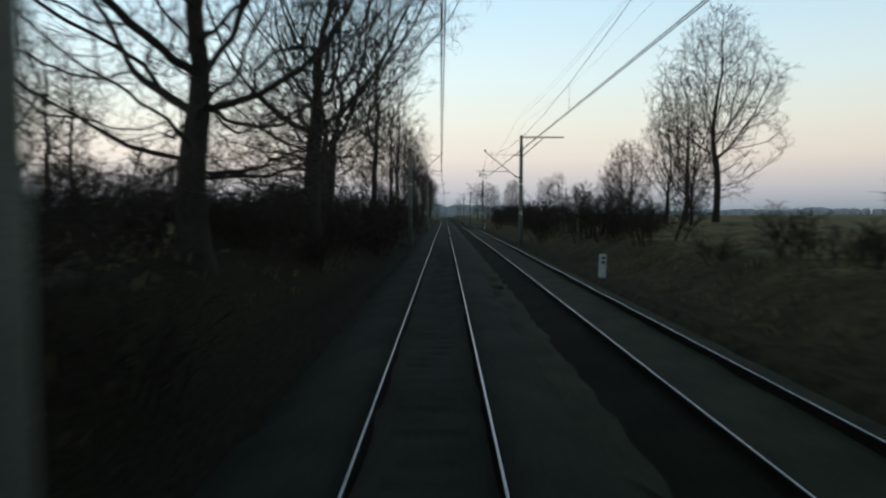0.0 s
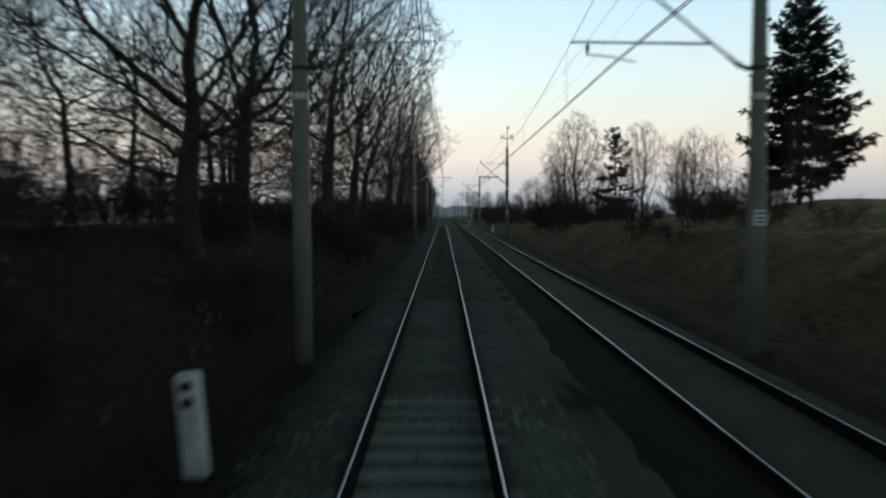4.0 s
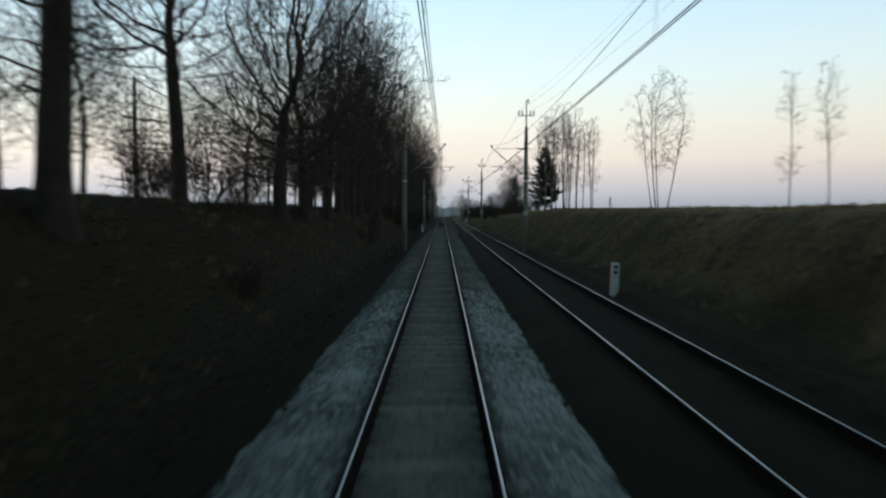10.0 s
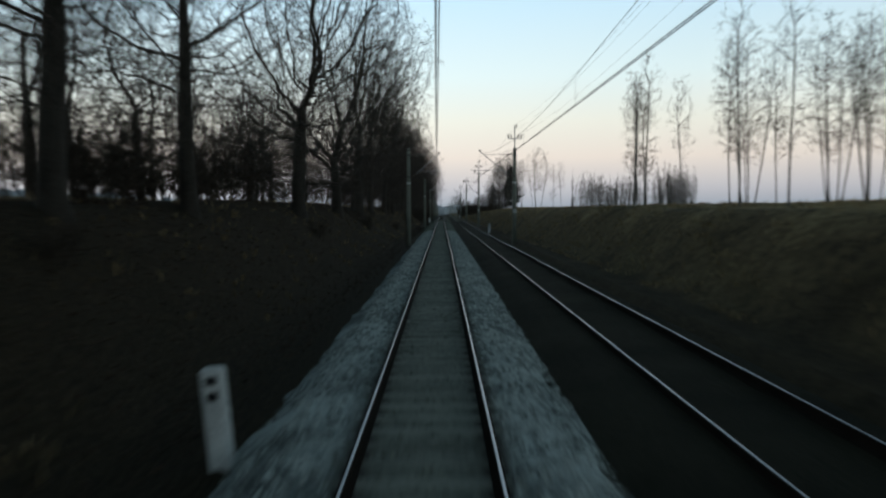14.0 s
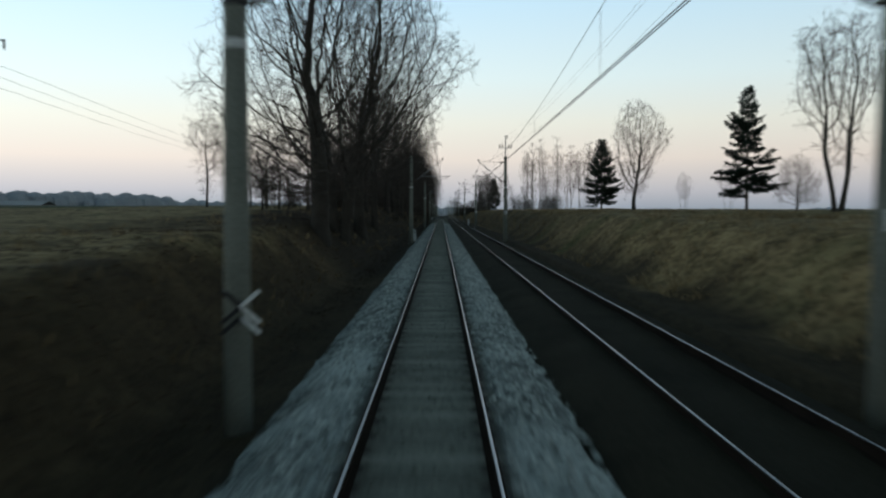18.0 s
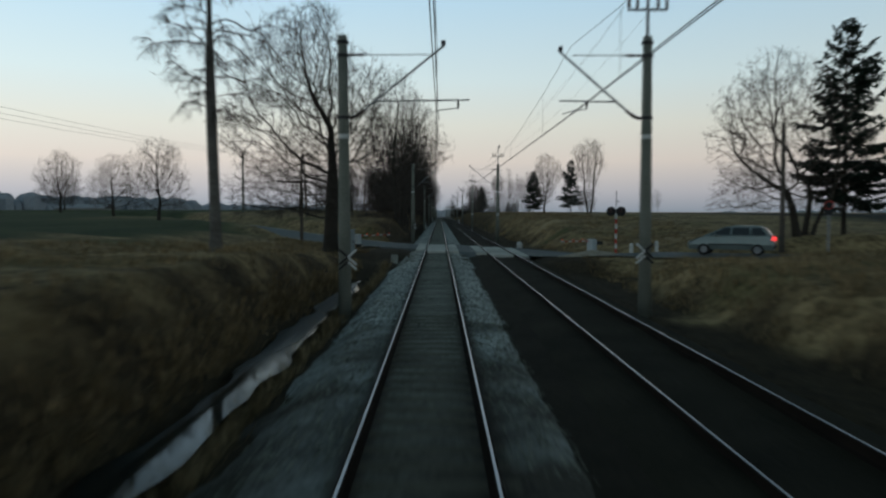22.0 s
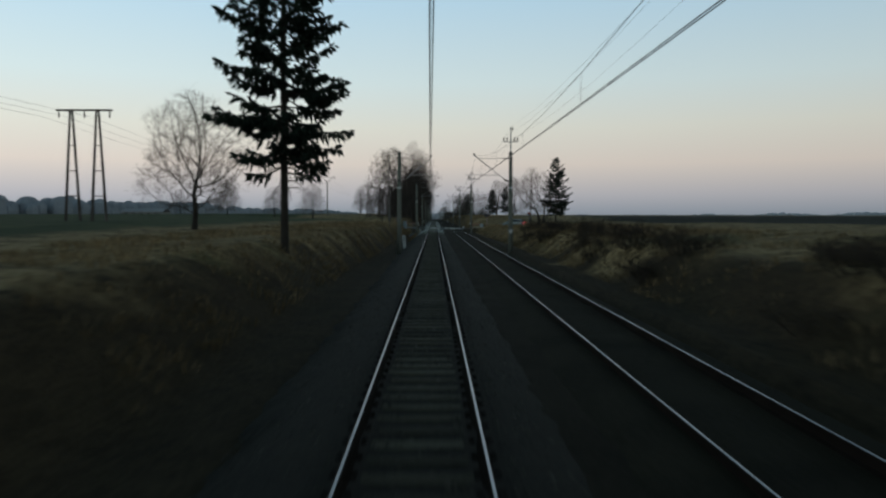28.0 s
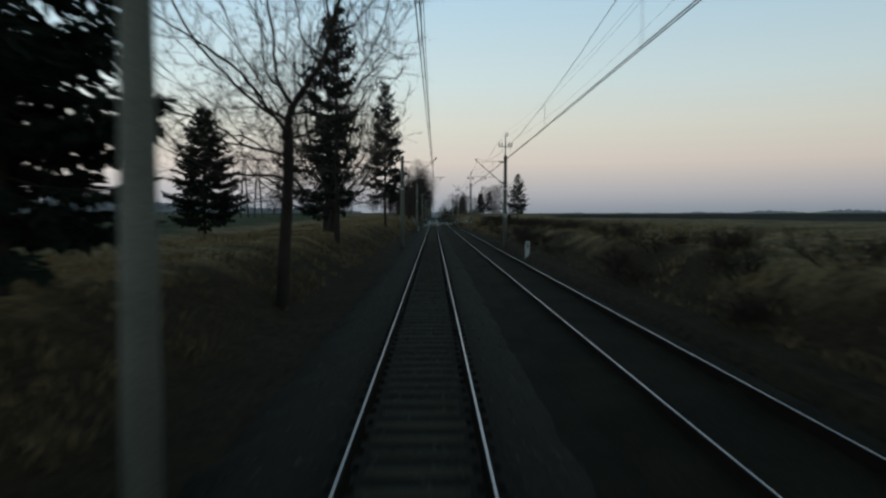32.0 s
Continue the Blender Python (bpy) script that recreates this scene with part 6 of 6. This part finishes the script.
# ---------------------------------------------------------------- grass, litter and stones
def tufts(name, label, count, where, seed, mat, height, spread, blades=7, width=.012):
    rng = random.Random(seed)
    b = Build()
    made = 0
    while made < count:
        x, y = where(rng)
        z = ground_z(x, y)
        h0 = height * rng.uniform(.5, 1.2) * (1 + .5 * lumps(x, y, 2.5, 4))
        for k in range(blades):
            a, r = rng.uniform(0, 6.28), rng.uniform(0, spread)
            px, py = x + math.cos(a) * r, y + math.sin(a) * r
            h = h0 * rng.uniform(.6, 1.1)
            lx, ly = math.cos(a) * h * rng.uniform(.3, 1.2), math.sin(a) * h * rng.uniform(.3, 1.2)
            wx, wy = -math.sin(a) * width, math.cos(a) * width
            i = len(b.v)
            b.v += [(px - wx, py - wy, z - .05), (px + wx, py + wy, z - .05), (px + lx * .45 + wx * .7, py + ly * .45 + wy * .7, z + h * .65), (px + lx * .45 - wx * .7, py + ly * .45 - wy * .7, z + h * .65), (px + lx, py + ly, z + h * .92)]
            b.f += [(i, i + 1, i + 2, i + 3), (i + 3, i + 2, i + 4)]
        made += 1
    return tagged(part(name, b, mat), label, "grass", kind="stuff")


def banks(rng):
    while True:
        y = rng.uniform(-600, 40)
        if rng.random() < .5:
            x = 8.0 + 12 * rng.random() ** 1.4
            if y > -290 and rng.random() < .5:
                continue
        else:
            x = -4.6 - 9 * rng.random() ** 1.2
            if y > -326 and rng.random() < .85:
                continue
        if y < -484 and 0 < x < 10.5 and rng.random() < .65:
            continue
        if near_road(x, y)[0] < 3.1:
            continue
        if lumps(x, y, 3.2, 9) > -.15:
            return x, y


tufts("dry_grass", "tangled dry tan grass on the banks", 26000, banks, 3, M_GRASS, .27, .34, 6, .014)


def crossing_bank(rng):
    while True:
        x, y = 8.4 + 11 * rng.random(), rng.uniform(-470, -368)
        if near_road(x, y)[0] > 3.0 and lumps(x, y, 2.6, 9) > -.3:
            return x, y


tufts("dry_grass", "thick pale tan grass on the bank beside the crossing road", 4200, crossing_bank, 23, M_GRASS, .27, .34, 6, .015)


def ditch_edge(rng):
    return rng.choice((rng.uniform(-5.0, -4.35), rng.uniform(-3.15, -2.8), rng.uniform(-5.2, -4.5))), rng.uniform(-410, -360)


tufts("ditch_grass", "dry drooping grass along the ditch", 1300, ditch_edge, 13, M_GRASS, .38, .22, 7, .014)


def cutting(rng):
    return -3.0 - 8 * rng.random(), rng.uniform(-328, -60)


def leaves():
    rng, b = random.Random(4), Build()
    for _ in range(26000):
        x, y = cutting(rng)
        z = ground_z(x, y) + .015
        a, s = rng.uniform(0, 6.28), rng.uniform(.04, .09)
        c, q = math.cos(a) * s, math.sin(a) * s
        t = rng.uniform(-.04, .05)
        i = len(b.v)
        b.v += [(x + c, y + q, z + t), (x - q * .6, y + c * .6, z + .02), (x - c, y - q, z + rng.uniform(-.01, .05)), (x + q * .6, y - c * .6, z)]
        b.f += [(i, i + 1, i + 2), (i, i + 2, i + 3)]
    tagged(part("leaf_litter", b, M_LITTER), "fallen reddish brown leaves on the bank", "leaves", kind="stuff")


leaves()


def stones(name, label, count, seed, y0, y1, mat, spots, size):
    rng, b = random.Random(seed), Build()
    for _ in range(count):
        y = rng.uniform(y0, y1)
        x, z = spots(rng, y)
        s = size * rng.uniform(.6, 1.5)
        i = len(b.v)
        for dx, dy, dz in ((1, 0, -.3), (0, 1, -.2), (-1, 0, -.35), (0, -1, -.2), (0, 0, .9)):
            b.v.append((x + (dx + rng.uniform(-.35, .35)) * s, y + (dy + rng.uniform(-.35, .35)) * s, z + (dz + rng.uniform(-.2, .2)) * s * .8))
        b.f += [(i, i + 1, i + 4), (i + 1, i + 2, i + 4), (i + 2, i + 3, i + 4), (i + 3, i, i + 4)]
    tagged(part(name, b, mat), label, "stones", kind="stuff")


M_DUSTSTONE = material("dusty_stones", (0.05, 0.054, 0.044), (0.31, 0.32, 0.265), 2.0, 30, 0.9, bump=0.3, per="island")


def height_on(section, x):
    for (a, za), (c, zc) in zip(section, section[1:]):
        if a <= x <= c:
            return za + (zc - za) * (x - a) / (c - a)
    return section[0][1]


def shoulder(rng, y):
    x = rng.choice((rng.uniform(-2.6, -.9), rng.uniform(.9, 2.3)))
    return x, height_on(FRESH, x) + .005


def old_spots(rng, y):
    x = rng.choice((rng.uniform(-2.6, -.9), rng.uniform(.9, 2.3), rng.uniform(-.6, .6)))
    return x, max(height_on(OLD, x), -.18 if abs(x) < .6 else -9)


stones("ballast_stones", "loose pale grey crushed stones on the ballast shoulders", 44500, 6, -386, -157, M_STONE, shoulder, .052)
stones("dusty_stones", "loose dusty stones on the ballast shoulders", 10000, 9, -162, -62, M_DUSTSTONE, shoulder, .036)
stones("old_ballast_stones", "loose dark brown stones on the old ballast", 15000, 7, -600, -400, M_OLDPEB, old_spots, .03)



def between(rng, y):
    x = rng.uniform(-.66, .66)
    return x, height_on(FRESH, x)


stones("dusty_stones", "dusty stones lying between the rails", 14000, 15, -387, -62, M_DUSTSTONE, between, .034)
stones("dusty_stones", "dusty stones on the ballast shoulders", 3000, 16, -397, -380, M_DUSTSTONE, shoulder, .034)

# sleepers: the ones along the open stretch near the end of the line are pieces of their own
SL = Build()
prof = [(-1.24, -.21), (-.95, -.175), (-.45, -.178), (.45, -.178), (.95, -.175), (1.24, -.21)]
for x, z in prof:
    SL.v += [(x, -.145, -.36), (x, -.115, z - .015), (x, -.10, z), (x, .10, z), (x, .115, z - .015), (x, .145, -.36)]
for j in range(len(prof) - 1):
    for i in range(5):
        a = j * 6 + i
        SL.f.append((a, a + 6, a + 7, a + 1))
SL.f += [(0, 1, 2, 3, 4, 5), tuple(range(len(SL.v) - 1, len(SL.v) - 7, -1))]
sleeper_me = SL.mesh("sleeper", M_SLEEPER)
M_BROWNSLEEPER = material("brown_stained_sleepers", (0.027, 0.025, 0.0165), (0.073, 0.068, 0.046), 1.4, 26, 0.9, bump=0.4, per="object")
stained_me = SL.mesh("stained_sleeper", M_BROWNSLEEPER)
track = thing("track", "railway track laid on weathered concrete sleepers", "track", kind="structure")
clips = Build()
for k in range(300):
    y = -412.3 - .6 * k
    ob = new("sleeper", stained_me if random.random() < (k - 90) / 80 else sleeper_me)
    ob.parent = track
    ob.matrix_basis = pose(random.uniform(-.01, .01), y + random.uniform(-.012, .012), random.uniform(-.006, .004), 0, 0, random.uniform(-.4, .4))
    for sx in (-.7525, .7525):
        for e in (-.11, .11):
            clips.box((sx + e, y, -.145), (.07, .09, .05), .012)
tagged(part("rail_clips", clips, M_RAILSIDE, track), kind="stuff")
M_OLDSLEEPER = material("dirty_sleepers", (0.020, 0.019, 0.014), (0.062, 0.059, 0.045), 1.4, 20, 0.95, bump=0.4, per="island")
M_DUSTSLEEPER = material("dusty_sleepers", (0.12, 0.125, 0.105), (0.30, 0.31, 0.265), 1.4, 20, 0.9, bump=0.4, per="island")
for stretch, mat in ((((-411.7, -384.3, .004),), M_SLEEPER), (((-640, -592.4, 0),), M_BROWNSLEEPER), (((-384, -355, .012), (-339, -240, .009), (-240, -62, .004)), M_DUSTSLEEPER), (((-62, 60, -.016),), M_OLDSLEEPER)):
    rest = Build()
    for y0, y1, dz in stretch:
        y = y0
        while y < y1:
            base = len(rest.v)
            rest.v += [(vx, vy + y, vz + dz) for vx, vy, vz in SL.v]
            rest.f += [tuple(base + i for i in f) for f in SL.f]
            y += .6
    tagged(part("far_sleepers", rest, mat, track), kind="stuff")
track_b = thing("second_track", "second railway track on dark sunken sleepers", "track", kind="structure")
rest = Build()
y = -640
while y < 60:
    base = len(rest.v)
    rest.v += [(vx + track2(y), vy + y, vz + .012) for vx, vy, vz in SL.v]
    rest.f += [tuple(base + i for i in f) for f in SL.f]
    y += .6
M_DARKSLEEPER = material("dark_sleepers", (0.018, 0.016, 0.014), (0.05, 0.045, 0.038), 1.4, 26, 0.95, bump=0.4)
tagged(part("sleepers", rest, M_DARKSLEEPER, track_b), kind="stuff")


# ---------------------------------------------------------------- the whole line lies on its gradient
def lay(ob):
    if abs(ob.location.x) + abs(ob.location.y) > .01:
        ob.location.z += climb(ob.location.y)
        return
    if ob.type == "MESH":
        co = np.empty(len(ob.data.vertices) * 3)
        ob.data.vertices.foreach_get("co", co)
        y = co[1::3]
        co[2::3] += np.where(y < 0, .0045 * y, .0045 * 60 * np.tanh(y / 60))
        ob.data.vertices.foreach_set("co", co)
        ob.data.update()
    for child in ob.children:
        lay(child)


for ob in list(scene.objects):
    if ob.parent is None and ob.type in ("MESH", "EMPTY"):
        lay(ob)
